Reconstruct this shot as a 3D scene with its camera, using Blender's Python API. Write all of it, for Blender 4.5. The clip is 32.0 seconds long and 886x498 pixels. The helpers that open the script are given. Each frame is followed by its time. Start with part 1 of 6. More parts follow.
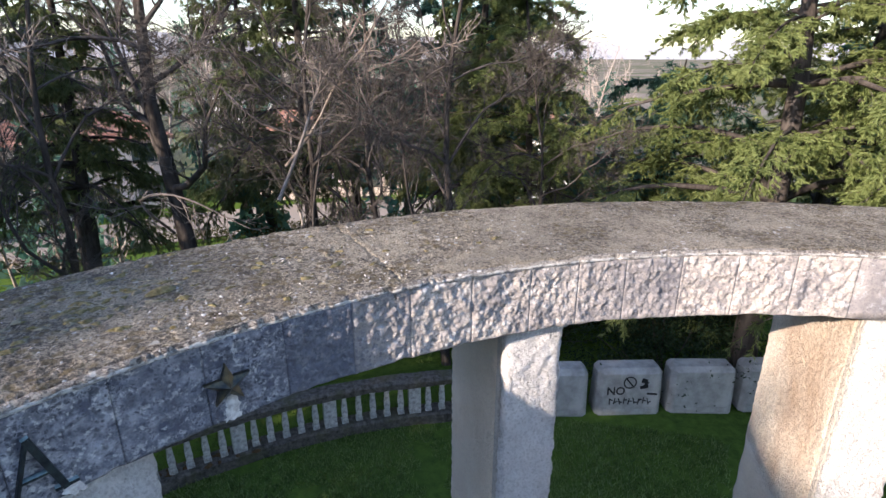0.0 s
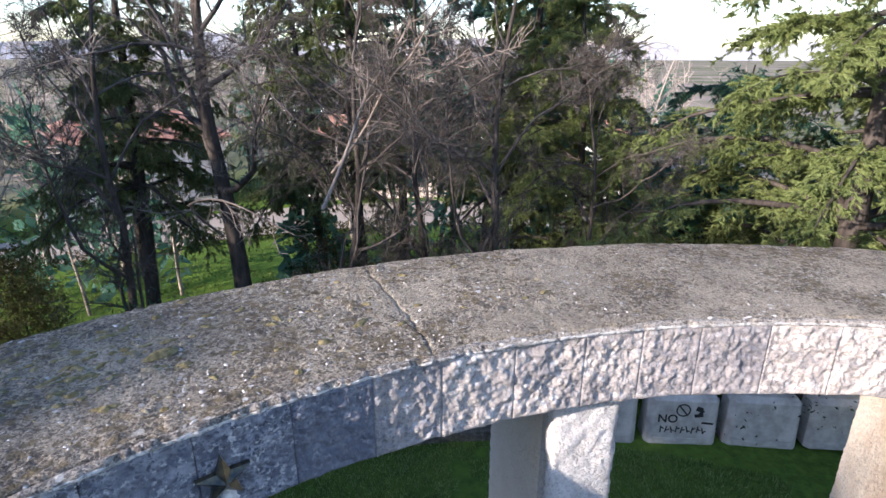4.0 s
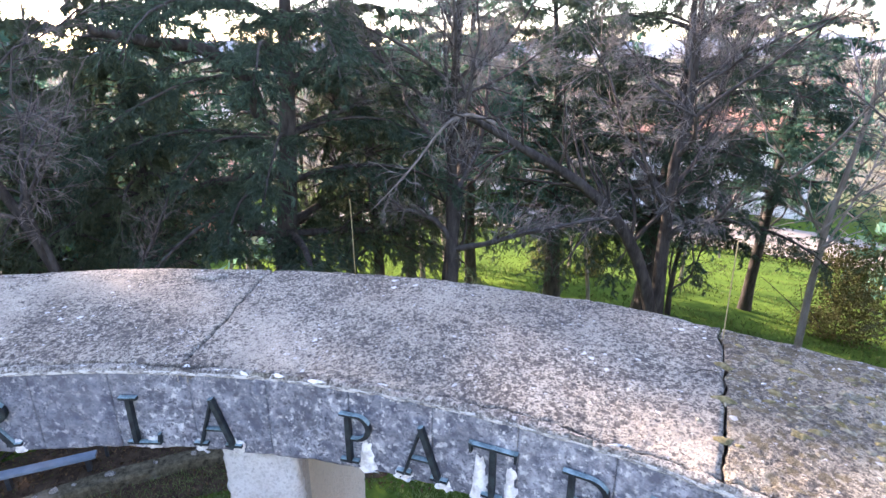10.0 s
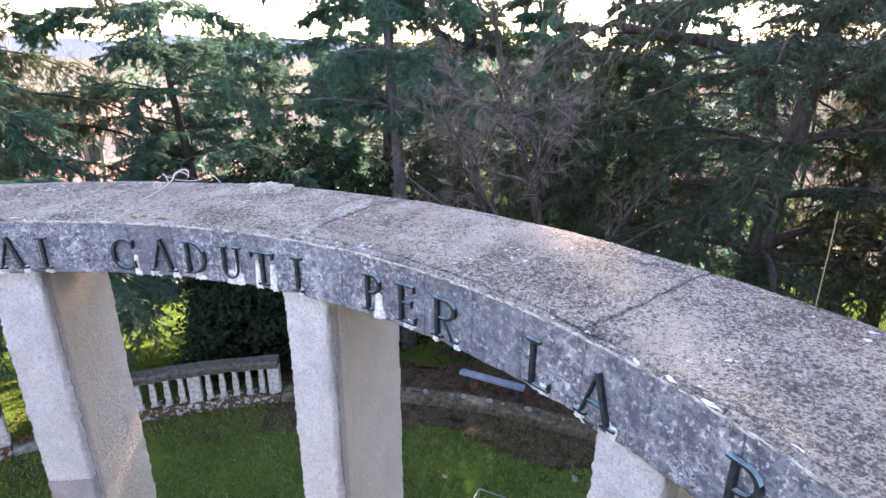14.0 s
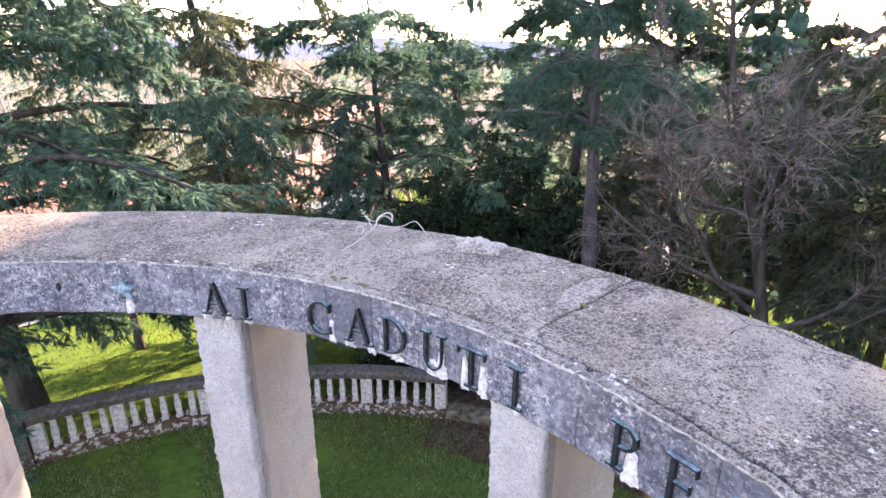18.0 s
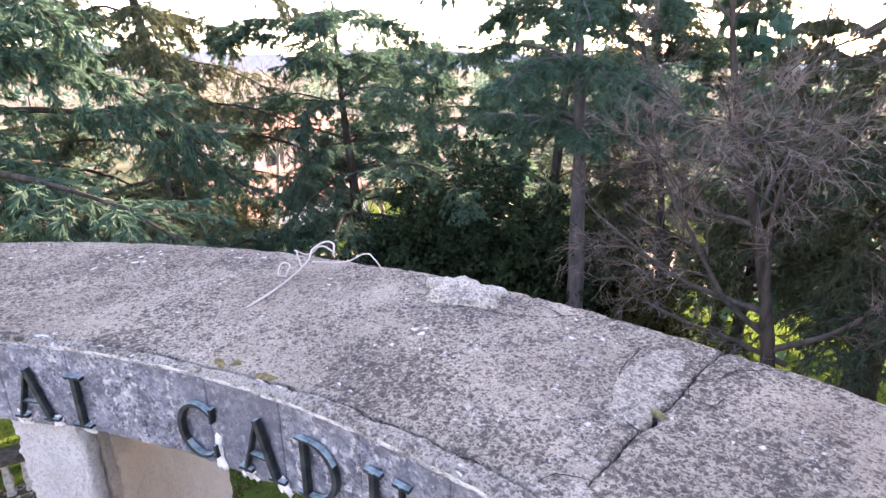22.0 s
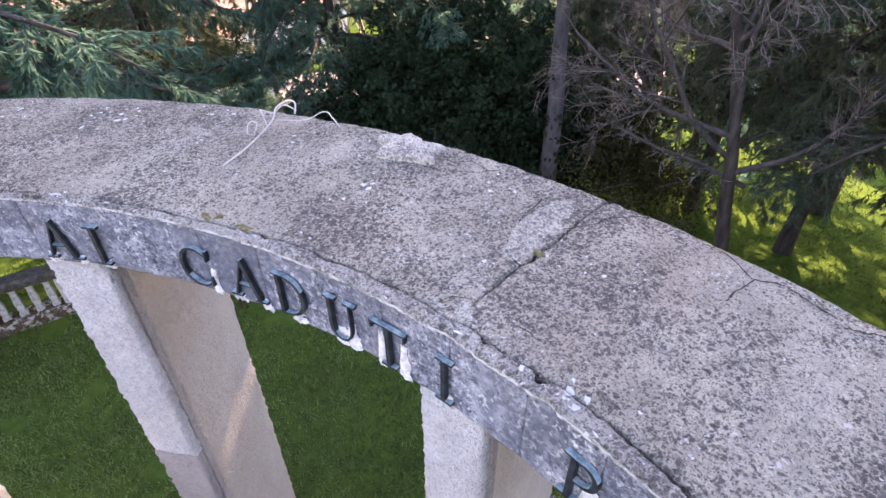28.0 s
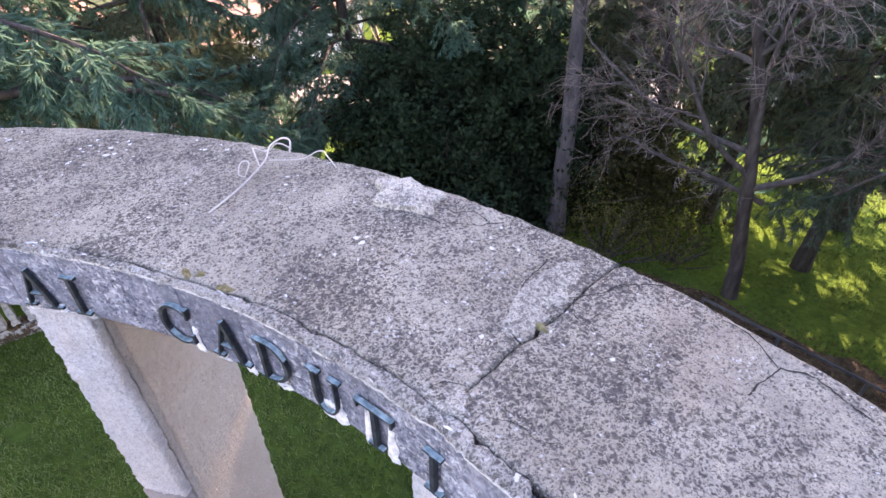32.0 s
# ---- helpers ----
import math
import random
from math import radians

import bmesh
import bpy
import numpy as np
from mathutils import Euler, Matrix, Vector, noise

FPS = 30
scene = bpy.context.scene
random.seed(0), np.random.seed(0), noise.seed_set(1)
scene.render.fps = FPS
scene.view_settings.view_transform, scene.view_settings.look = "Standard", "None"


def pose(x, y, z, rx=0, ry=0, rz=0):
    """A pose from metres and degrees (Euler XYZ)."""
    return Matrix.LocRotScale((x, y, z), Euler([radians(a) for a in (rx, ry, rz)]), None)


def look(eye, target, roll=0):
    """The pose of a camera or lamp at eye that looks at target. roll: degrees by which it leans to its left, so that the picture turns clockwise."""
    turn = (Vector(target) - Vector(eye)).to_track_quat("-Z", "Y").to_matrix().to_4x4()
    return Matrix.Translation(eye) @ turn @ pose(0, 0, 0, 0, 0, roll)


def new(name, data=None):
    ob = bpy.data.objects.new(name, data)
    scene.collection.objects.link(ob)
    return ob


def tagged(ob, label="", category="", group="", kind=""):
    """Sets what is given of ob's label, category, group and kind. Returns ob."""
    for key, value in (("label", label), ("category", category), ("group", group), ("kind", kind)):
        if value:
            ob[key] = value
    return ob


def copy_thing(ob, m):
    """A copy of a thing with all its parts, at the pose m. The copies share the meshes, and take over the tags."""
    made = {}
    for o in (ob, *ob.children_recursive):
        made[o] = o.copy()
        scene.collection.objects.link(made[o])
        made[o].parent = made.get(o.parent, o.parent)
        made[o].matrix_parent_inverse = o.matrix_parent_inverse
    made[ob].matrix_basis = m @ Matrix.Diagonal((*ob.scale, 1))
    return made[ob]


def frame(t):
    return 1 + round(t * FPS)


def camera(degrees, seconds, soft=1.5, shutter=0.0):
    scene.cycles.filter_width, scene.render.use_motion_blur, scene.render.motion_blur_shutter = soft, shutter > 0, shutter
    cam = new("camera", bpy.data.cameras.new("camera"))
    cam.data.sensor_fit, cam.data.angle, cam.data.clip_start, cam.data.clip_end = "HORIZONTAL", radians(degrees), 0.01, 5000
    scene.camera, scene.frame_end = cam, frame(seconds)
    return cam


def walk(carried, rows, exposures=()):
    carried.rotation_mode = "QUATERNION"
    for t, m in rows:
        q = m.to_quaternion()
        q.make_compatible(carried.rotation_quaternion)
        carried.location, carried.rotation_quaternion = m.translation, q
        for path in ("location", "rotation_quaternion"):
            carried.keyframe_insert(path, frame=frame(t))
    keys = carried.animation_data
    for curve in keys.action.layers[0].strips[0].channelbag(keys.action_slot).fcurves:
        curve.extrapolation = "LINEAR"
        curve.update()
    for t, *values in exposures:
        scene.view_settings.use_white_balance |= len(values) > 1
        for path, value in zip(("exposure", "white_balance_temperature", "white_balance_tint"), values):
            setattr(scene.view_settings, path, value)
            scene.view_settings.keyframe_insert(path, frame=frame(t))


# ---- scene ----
cam = camera(78.3, 32.0)
# t, x, y, z, yaw, pitch, roll
ROWS = [
    (0.0, 0.000, 0.000, 5.850, -7.37, -19.60, -0.09),
    (0.5, 0.021, 0.087, 5.797, -7.22, -19.57, -0.06),
    (1.0, 0.029, 0.169, 5.834, -7.04, -19.55, -0.11),
    (1.5, 0.028, 0.210, 5.903, -6.85, -19.49, -0.16),
    (2.0, 0.029, 0.242, 5.971, -6.77, -19.50, -0.17),
    (2.5, 0.023, 0.286, 5.991, -6.84, -19.52, -0.11),
    (4.5, 0.060, 0.307, 5.920, 3.32, -19.54, -0.12),
    (5.0, 0.055, 0.311, 5.916, 11.10, -19.56, -0.12),
    (5.5, 0.048, 0.316, 5.899, 18.17, -19.58, -0.13),
    (6.0, 0.033, 0.319, 5.874, 24.55, -19.58, -0.14),
    (6.5, 0.002, 0.316, 5.906, 31.05, -19.59, -0.18),
    (7.0, -0.015, 0.327, 5.917, 37.51, -19.60, -0.16),
    (7.5, -0.038, 0.337, 5.893, 44.12, -19.60, -0.11),
    (8.0, -0.061, 0.321, 5.902, 51.23, -19.61, -0.20),
    (8.5, -0.104, 0.292, 5.999, 58.01, -19.65, -0.27),
    (9.0, -0.122, 0.261, 6.082, 64.48, -19.68, -0.26),
    (9.5, -0.121, 0.250, 6.083, 70.60, -19.71, -0.10),
    (10.0, -0.105, 0.285, 5.978, 76.79, -19.68, 0.04),
    (10.5, -0.074, 0.342, 5.819, 83.06, -19.65, 0.09),
    (11.0, -0.059, 0.382, 5.679, 89.76, -19.56, 0.05),
    (11.5, -0.058, 0.399, 5.600, 96.18, -19.54, -0.02),
    (12.0, -0.110, 0.385, 5.578, 102.96, -19.44, -0.16),
    (12.5, -0.196, 0.353, 5.597, 109.37, -19.52, -0.09),
    (13.0, -0.240, 0.357, 5.614, 114.53, -19.54, -0.15),
    (13.5, -0.236, 0.357, 5.675, 118.84, -19.58, -0.16),
    (14.0, -0.206, 0.351, 5.891, 125.56, -19.60, -0.22),
    (14.5, -0.149, 0.325, 6.086, 137.54, -19.65, -0.13),
    (15.0, -0.108, 0.305, 6.187, 147.75, -19.66, -0.09),
    (15.5, -0.092, 0.296, 6.223, 146.53, -19.63, -0.06),
    (17.5, -0.272, 0.028, 6.105, 143.94, -19.60, -0.18),
    (18.0, -0.513, -0.324, 6.043, 144.14, -19.55, -0.21),
    (18.5, -0.814, -0.773, 6.015, 144.07, -19.56, -0.22),
    (19.0, -1.005, -1.087, 6.003, 142.98, -19.55, 0.23),
    (19.5, -1.030, -1.140, 5.922, 142.38, -19.59, 0.10),
    (20.0, -1.042, -1.135, 5.887, 141.90, -19.47, 0.09),
    (20.5, -1.043, -1.111, 5.885, 141.71, -19.46, 0.05),
    (21.0, -1.061, -1.093, 5.887, 141.68, -17.84, 0.10),
    (21.5, -1.083, -1.076, 5.881, 141.57, -15.38, 0.16),
    (22.0, -1.087, -1.048, 5.847, 141.47, -18.52, 0.15),
    (22.5, -1.094, -1.009, 5.863, 141.61, -19.36, 0.06),
    (23.0, -1.096, -0.985, 5.930, 141.58, -23.24, 0.08),
    (23.5, -1.081, -0.975, 5.959, 141.41, -28.16, 0.16),
    (24.0, -1.067, -0.962, 5.939, 141.26, -30.38, 0.17),
    (24.5, -1.066, -0.941, 5.921, 141.15, -31.91, 0.14),
    (25.0, -1.067, -0.925, 5.918, 141.01, -34.40, 0.15),
    (25.5, -1.073, -0.890, 5.943, 140.96, -37.20, 0.14),
    (27.5, -1.051, -0.782, 6.085, 140.55, -37.38, 0.14),
    (28.0, -1.061, -0.761, 6.100, 140.20, -37.33, 0.24),
    (28.5, -1.036, -0.734, 6.091, 139.97, -37.37, 0.23),
    (29.0, -1.020, -0.694, 6.089, 139.97, -37.33, 0.25),
    (29.5, -1.006, -0.666, 6.084, 140.02, -37.31, 0.22),
    (30.0, -0.997, -0.650, 6.091, 140.09, -37.33, 0.20),
    (30.5, -0.996, -0.618, 6.104, 140.25, -37.34, 0.18),
    (31.0, -1.018, -0.602, 6.120, 140.68, -37.33, 0.12),
    (31.5, -1.090, -0.684, 6.150, 141.24, -37.26, 0.08),
    (32.0, -1.231, -0.898, 6.173, 141.86, -37.27, 0.10),
]
walk(cam, [(t, pose(x, y, z, 90 + pitch, roll, yaw)) for t, x, y, z, yaw, pitch, roll in ROWS],
     [(0.0, 1.46, 6300, 18), (2.5, 1.48, 6250, 18), (6.0, 2.08, 5650, 20), (9.0, 2.98, 6450, 26), (12.0, 3.0, 7200, 28), (14.0, 3.02, 7350, 31), (16.0, 3.02, 7600, 35), (20.0, 3.17, 7950, 37), (25.0, 3.12, 7850, 38), (28.0, 3.02, 7650, 38), (31.0, 3.02, 7650, 38), (32.0, 3.13, 7650, 38)])

# ---- world, sun, exposure ----
SUN_AZ, SUN_EL = 210.0, 20.0
world = bpy.data.worlds.new("sky")
scene.world = world
world.use_nodes = True
wn = world.node_tree.nodes
sky = wn.new("ShaderNodeTexSky")
sky.sky_type = "NISHITA"
sky.sun_disc = False
sky.sun_elevation = radians(SUN_EL)
sky.sun_rotation = radians(90 - SUN_AZ)
sky.air_density, sky.dust_density, sky.ozone_density = 1.0, 0.6, 1.6
wn["Background"].inputs["Strength"].default_value = 0.15
world.node_tree.links.new(sky.outputs[0], wn["Background"].inputs["Color"])
sun = new("sun", bpy.data.lights.new("sun", "SUN"))
sun.data.energy, sun.data.angle, sun.data.color = 4.0, radians(0.6), (1.0, 0.86, 0.68)
sx, sy, sz = (math.cos(radians(SUN_EL)) * math.cos(radians(SUN_AZ)), math.cos(radians(SUN_EL)) * math.sin(radians(SUN_AZ)), math.sin(radians(SUN_EL)))
sun.matrix_world = look((30 * sx, 30 * sy, 30 * sz), (0, 0, 0))


# ---- materials ----
class Nodes:
    """A short way to write node materials."""

    def __init__(self, name, rough=0.8, metal=0.0, spec=0.3):
        self.mat = bpy.data.materials.new(name)
        self.mat.use_nodes = True
        self.t = self.mat.node_tree
        self.b = self.t.nodes["Principled BSDF"]
        self.b.inputs["Roughness"].default_value = rough
        self.b.inputs["Metallic"].default_value = metal
        self.b.inputs["Specular IOR Level"].default_value = spec
        self.co = self.t.nodes.new("ShaderNodeTexCoord").outputs["Object"]

    def link(self, a, b):
        self.t.links.new(a, b)

    def noise(self, scale, detail=4.0, rough=0.6, stretch=None, dist=0.0):
        n = self.t.nodes.new("ShaderNodeTexNoise")
        n.inputs["Scale"].default_value, n.inputs["Detail"].default_value, n.inputs["Roughness"].default_value = scale, detail, rough
        n.inputs["Distortion"].default_value = dist
        co = self.co
        if stretch:
            m = self.t.nodes.new("ShaderNodeMapping")
            m.inputs["Scale"].default_value = stretch
            self.link(co, m.inputs[0])
            co = m.outputs[0]
        self.link(co, n.inputs["Vector"])
        return n.outputs["Fac"]

    def voro(self, scale, feature="F1", rnd=1.0):
        n = self.t.nodes.new("ShaderNodeTexVoronoi")
        n.feature = feature
        n.inputs["Scale"].default_value, n.inputs["Randomness"].default_value = scale, rnd
        self.link(self.co, n.inputs["Vector"])
        return n.outputs["Distance"]

    def ramp(self, fac, *stops):
        r = self.t.nodes.new("ShaderNodeValToRGB")
        while len(r.color_ramp.elements) < len(stops):
            r.color_ramp.elements.new(0.5)
        for e, (p, c) in zip(r.color_ramp.elements, stops):
            e.position = p
            e.color = (c, c, c, 1) if isinstance(c, (int, float)) else (*c, 1)
        self.link(fac, r.inputs[0])
        return r.outputs[0]

    def mix(self, fac, a, b, mode="MIX"):
        m = self.t.nodes.new("ShaderNodeMix")
        m.data_type, m.blend_type = "RGBA", mode
        for sock, v in ((m.inputs[0], fac), (m.inputs[6], a), (m.inputs[7], b)):
            if isinstance(v, (int, float)):
                sock.default_value = v if sock == m.inputs[0] else (v, v, v, 1)
            elif isinstance(v, tuple):
                sock.default_value = (*v, 1)
            else:
                self.link(v, sock)
        return m.outputs[2]

    def bump(self, height, strength=0.5, distance=0.01, chain=None):
        n = self.t.nodes.new("ShaderNodeBump")
        n.inputs["Strength"].default_value, n.inputs["Distance"].default_value = strength, distance
        self.link(height, n.inputs["Height"])
        if chain is not None:
            self.link(chain, n.inputs["Normal"])
        self.link(n.outputs[0], self.b.inputs["Normal"])
        return n.outputs[0]

    def color(self, c):
        if isinstance(c, tuple):
            self.b.inputs["Base Color"].default_value = (*c, 1)
        else:
            self.link(c, self.b.inputs["Base Color"])
        return self.mat

    def obj_random(self):
        return self.t.nodes.new("ShaderNodeObjectInfo").outputs["Random"]

    def isle(self):
        return self.t.nodes.new("ShaderNodeNewGeometry").outputs["Random Per Island"]


def math_node(n, op, a, b):
    m = n.t.nodes.new("ShaderNodeMath")
    m.operation = op
    for s, v in zip(m.inputs, (a, b)):
        if isinstance(v, (int, float)):
            s.default_value = v
        else:
            n.link(v, s)
    return m.outputs[0]


def warped(n, scale, amount):
    """Object coordinates pushed about by noise, for ragged outlines."""
    w = n.t.nodes.new("ShaderNodeTexNoise")
    w.inputs["Scale"].default_value, w.inputs["Detail"].default_value = scale, 3
    n.link(n.co, w.inputs["Vector"])
    s = n.t.nodes.new("ShaderNodeVectorMath")
    s.operation = "MULTIPLY_ADD"
    n.link(w.outputs["Color"], s.inputs[0])
    s.inputs[1].default_value = (amount,) * 3
    n.link(n.co, s.inputs[2])
    return s.outputs[0]


def blotches(n, co, scale, reach, soft=0.10):
    """Ragged spots of uneven size, one to a cell; reach shares out their size."""
    v = n.t.nodes.new("ShaderNodeTexVoronoi")
    v.inputs["Scale"].default_value = scale
    n.link(co, v.inputs["Vector"])
    sep = n.t.nodes.new("ShaderNodeSeparateColor")
    n.link(v.outputs["Color"], sep.inputs[0])
    lim = math_node(n, "MULTIPLY", sep.outputs[0], reach)
    d = math_node(n, "SUBTRACT", lim, v.outputs["Distance"])
    return n.ramp(math_node(n, "ADD", d, 0.5), (0.5 - soft / 2, 0.0), (0.5 + soft / 2, 1.0)), sep.outputs[1]


def concrete_material(name, light, dark, spot=0.75, speck=0.5, tint=(0.25, 0.24, 0.245), moss=0.0, relief=1.0):
    n = Nodes(name, 0.93, spec=0.15)
    base = n.mix(n.ramp(n.noise(2.3, 5, 0.6), (0.36, 0.0), (0.64, 1.0)), dark, light)
    base = n.mix(n.ramp(n.noise(1.1, 4, 0.6), (0.50, 0.0), (0.62, 0.55)), base, tint)
    base = n.mix(n.ramp(n.noise(15, 5, 0.7), (0.36, 0.35), (0.60, 0.0)), base, (0.17, 0.15, 0.14))
    base = n.mix(n.ramp(n.noise(160, 4, 0.7), (0.38, 0.45), (0.58, 0.0)), base, (0.15, 0.135, 0.125))
    base = n.mix(n.ramp(n.noise(95, 3, 0.65), (0.56, 0.0), (0.70, 0.45)), base, (0.50, 0.47, 0.44))
    co = warped(n, 70, 0.022)
    dens = n.ramp(n.noise(2.6, 5, 0.72), (0.37, 0.50), (0.62, 1.12))
    for sc, rc in ((40, 0.42), (64, 0.58), (105, 0.72), (190, 0.82)):
        m, tone = blotches(n, co, sc, math_node(n, "MULTIPLY", dens, rc), 0.26)
        base = n.mix(math_node(n, "MULTIPLY", m, spot), base, n.mix(tone, (0.048, 0.043, 0.040), (0.135, 0.120, 0.112)))
    if moss:
        m, tone = blotches(n, co, 34, n.ramp(n.noise(2.6, 4, 0.6), (0.38, 0.2), (0.62, moss)), 0.25)
        base = n.mix(math_node(n, "MULTIPLY", m, 0.7), base, n.mix(tone, (0.115, 0.085, 0.045), (0.27, 0.22, 0.13)))
    m, tone = blotches(n, co, 30, n.ramp(n.noise(3.1, 3, 0.5), (0.45, 0.0), (0.72, 0.36 * speck)), 0.05)
    base = n.mix(math_node(n, "MULTIPLY", m, 0.9), base, (0.74, 0.73, 0.72))
    m, tone = blotches(n, co, 72, n.ramp(n.noise(4.3, 4, 0.6), (0.46, 0.0), (0.70, 0.42 * speck)), 0.08)
    base = n.mix(math_node(n, "MULTIPLY", m, 0.75), base, (0.62, 0.60, 0.58))
    m, tone = blotches(n, co, 12, n.ramp(n.noise(6, 3, 0.5), (0.52, 0.0), (0.75, 0.24 * speck)), 0.03)
    base = n.mix(math_node(n, "MULTIPLY", m, 0.8), base, (0.62, 0.61, 0.58))
    n.color(base)
    c = n.bump(n.noise(150, 4, 0.75), min(1.0, 0.9 * relief), 0.007 * relief)
    n.bump(n.noise(52, 5, 0.75), min(1.0, 0.9 * relief), 0.016 * relief, c)
    return n.mat


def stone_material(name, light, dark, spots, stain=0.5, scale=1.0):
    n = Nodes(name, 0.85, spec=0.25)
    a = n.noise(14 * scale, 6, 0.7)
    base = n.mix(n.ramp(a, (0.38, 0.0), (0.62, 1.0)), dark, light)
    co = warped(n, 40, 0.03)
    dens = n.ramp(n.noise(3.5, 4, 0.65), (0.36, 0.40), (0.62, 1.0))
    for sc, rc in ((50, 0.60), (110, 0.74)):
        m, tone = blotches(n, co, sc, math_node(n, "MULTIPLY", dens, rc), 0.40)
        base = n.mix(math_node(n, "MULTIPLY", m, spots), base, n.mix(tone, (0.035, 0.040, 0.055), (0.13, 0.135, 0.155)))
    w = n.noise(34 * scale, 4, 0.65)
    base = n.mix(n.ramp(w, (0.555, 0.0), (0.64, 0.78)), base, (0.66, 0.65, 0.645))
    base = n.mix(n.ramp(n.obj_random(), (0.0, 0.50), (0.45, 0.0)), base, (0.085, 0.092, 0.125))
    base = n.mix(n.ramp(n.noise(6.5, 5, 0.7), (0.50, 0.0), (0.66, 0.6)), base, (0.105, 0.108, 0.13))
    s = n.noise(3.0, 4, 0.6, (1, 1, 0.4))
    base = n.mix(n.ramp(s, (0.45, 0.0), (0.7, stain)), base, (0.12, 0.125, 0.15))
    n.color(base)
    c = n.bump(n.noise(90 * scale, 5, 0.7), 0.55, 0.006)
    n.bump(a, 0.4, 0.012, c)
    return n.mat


M_TOP = concrete_material("weathered_concrete", (0.62, 0.545, 0.44), (0.46, 0.395, 0.31), 0.82, 1.1, (0.385, 0.325, 0.255))
# moss-grown slabs; low sun's warmth is also put into the tan base
M_TOP_MOSSY = concrete_material("moss_grown_concrete", (0.76, 0.66, 0.51), (0.62, 0.53, 0.40), 0.68, 1.3, (0.50, 0.43, 0.33), 0.85, 2.4)
M_BED = concrete_material("pale_mortar", (0.60, 0.55, 0.48), (0.45, 0.41, 0.36), 0.72, 1.3, (0.37, 0.35, 0.31))
M_PATCH = concrete_material("repair_mortar", (0.75, 0.69, 0.58), (0.65, 0.59, 0.50), 0.58, 0.9, (0.66, 0.61, 0.52))
M_CRUST = concrete_material("lichened_crust", (0.74, 0.65, 0.52), (0.58, 0.50, 0.40), 0.55, 1.0, (0.44, 0.38, 0.31), relief=0.5)
# patinated facing; the sunless inner face's blue shade is put into its colour
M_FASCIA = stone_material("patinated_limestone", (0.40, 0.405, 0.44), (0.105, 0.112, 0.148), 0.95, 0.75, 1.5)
# deeper blue-grey copy for the blocks from 138 to 187 degrees
M_FASCIA_DARK = stone_material("soot_stained_facing", (0.36, 0.365, 0.395), (0.075, 0.080, 0.108), 0.95, 0.80, 1.5)
M_FASCIA_PALE = stone_material("rough_pale_limestone", (0.56, 0.50, 0.45), (0.34, 0.31, 0.295), 0.55, 0.3)


def pillar_material(name, light, dark, stain, speck=1.0):
    n = Nodes(name, 0.88, spec=0.2)
    a = n.noise(6, 5, 0.65)
    base = n.mix(n.ramp(a, (0.35, 0.0), (0.65, 1.0)), dark, light)
    m, tone = blotches(n, warped(n, 60, 0.014), 88, 0.75, 0.45)
    base = n.mix(math_node(n, "MULTIPLY", m, 0.28 * speck), base, n.mix(tone, (0.24, 0.215, 0.20), (0.46, 0.42, 0.39)))
    b = n.noise(60, 4, 0.7)
    base = n.mix(n.ramp(b, (0.60, 0.0), (0.72, 0.55 * speck)), base, (0.20, 0.17, 0.14))
    r = n.noise(1.4, 4, 0.6, (1, 1, 0.35))
    base = n.mix(n.ramp(r, (0.50, 0.0), (0.72, stain)), base, (0.40, 0.23, 0.13))
    n.color(base)
    c = n.bump(n.noise(85, 5, 0.8), 0.9, 0.014)
    n.bump(n.noise(40, 4, 0.75), 0.9, 0.024, c)
    return n.mat


M_PILLAR = pillar_material("bush_hammered_limestone", (0.90, 0.88, 0.86), (0.76, 0.74, 0.72), 0.16)
# cream side stone, with the sun's warm glow put into its colour
M_PILLAR_SIDE = pillar_material("warm_limestone", (0.93, 0.83, 0.70), (0.88, 0.77, 0.63), 0.22, 0.35)
M_PILLAR_RUST = pillar_material("rust_stained_limestone", (0.90, 0.81, 0.69), (0.80, 0.68, 0.54), 0.85)
M_PILLAR_LOW = pillar_material("mauve_grey_limestone", (0.58, 0.54, 0.52), (0.44, 0.41, 0.40), 0.35)
M_PILLAR_DARK = pillar_material("soot_stained_limestone", (0.50, 0.48, 0.47), (0.30, 0.295, 0.30), 0.12)
M_STRIP = pillar_material("smooth_mortar_strip", (0.72, 0.67, 0.60), (0.60, 0.55, 0.49), 0.2)
M_JOINT = Nodes("joint_dirt", 0.95).color((0.035, 0.03, 0.027))

n = Nodes("blackened_bronze", 0.55, 0.55, 0.4)
g = n.noise(26, 4, 0.6)
n.bump(g, 0.2, 0.003)
M_BRONZE = n.color(n.mix(n.ramp(g, (0.4, 0.0), (0.7, 1.0)), (0.018, 0.021, 0.026), (0.05, 0.07, 0.075)))
n = Nodes("verdigris", 0.7, 0.2, 0.3)
M_VERDE = n.color(n.mix(n.ramp(n.noise(40, 3, 0.6), (0.4, 0.0), (0.65, 1.0)), (0.15, 0.23, 0.25), (0.36, 0.48, 0.50)))
n = Nodes("lime_run", 0.9)
g = n.noise(45, 4, 0.6)
n.bump(g, 0.5, 0.006)
M_LIME = n.color(n.mix(n.ramp(g, (0.35, 0.0), (0.6, 1.0)), (0.42, 0.395, 0.375), (0.72, 0.70, 0.68)))
n = Nodes("crumbling_lime_edge", 0.92, spec=0.15)
g = n.noise(24, 5, 0.75, (1, 1, 2.2))
n.bump(n.noise(70, 4, 0.7), 0.7, 0.008)
c = n.mix(n.ramp(n.noise(60, 4, 0.7), (0.38, 0.0), (0.60, 1.0)), (0.13, 0.125, 0.125), (0.36, 0.345, 0.33))
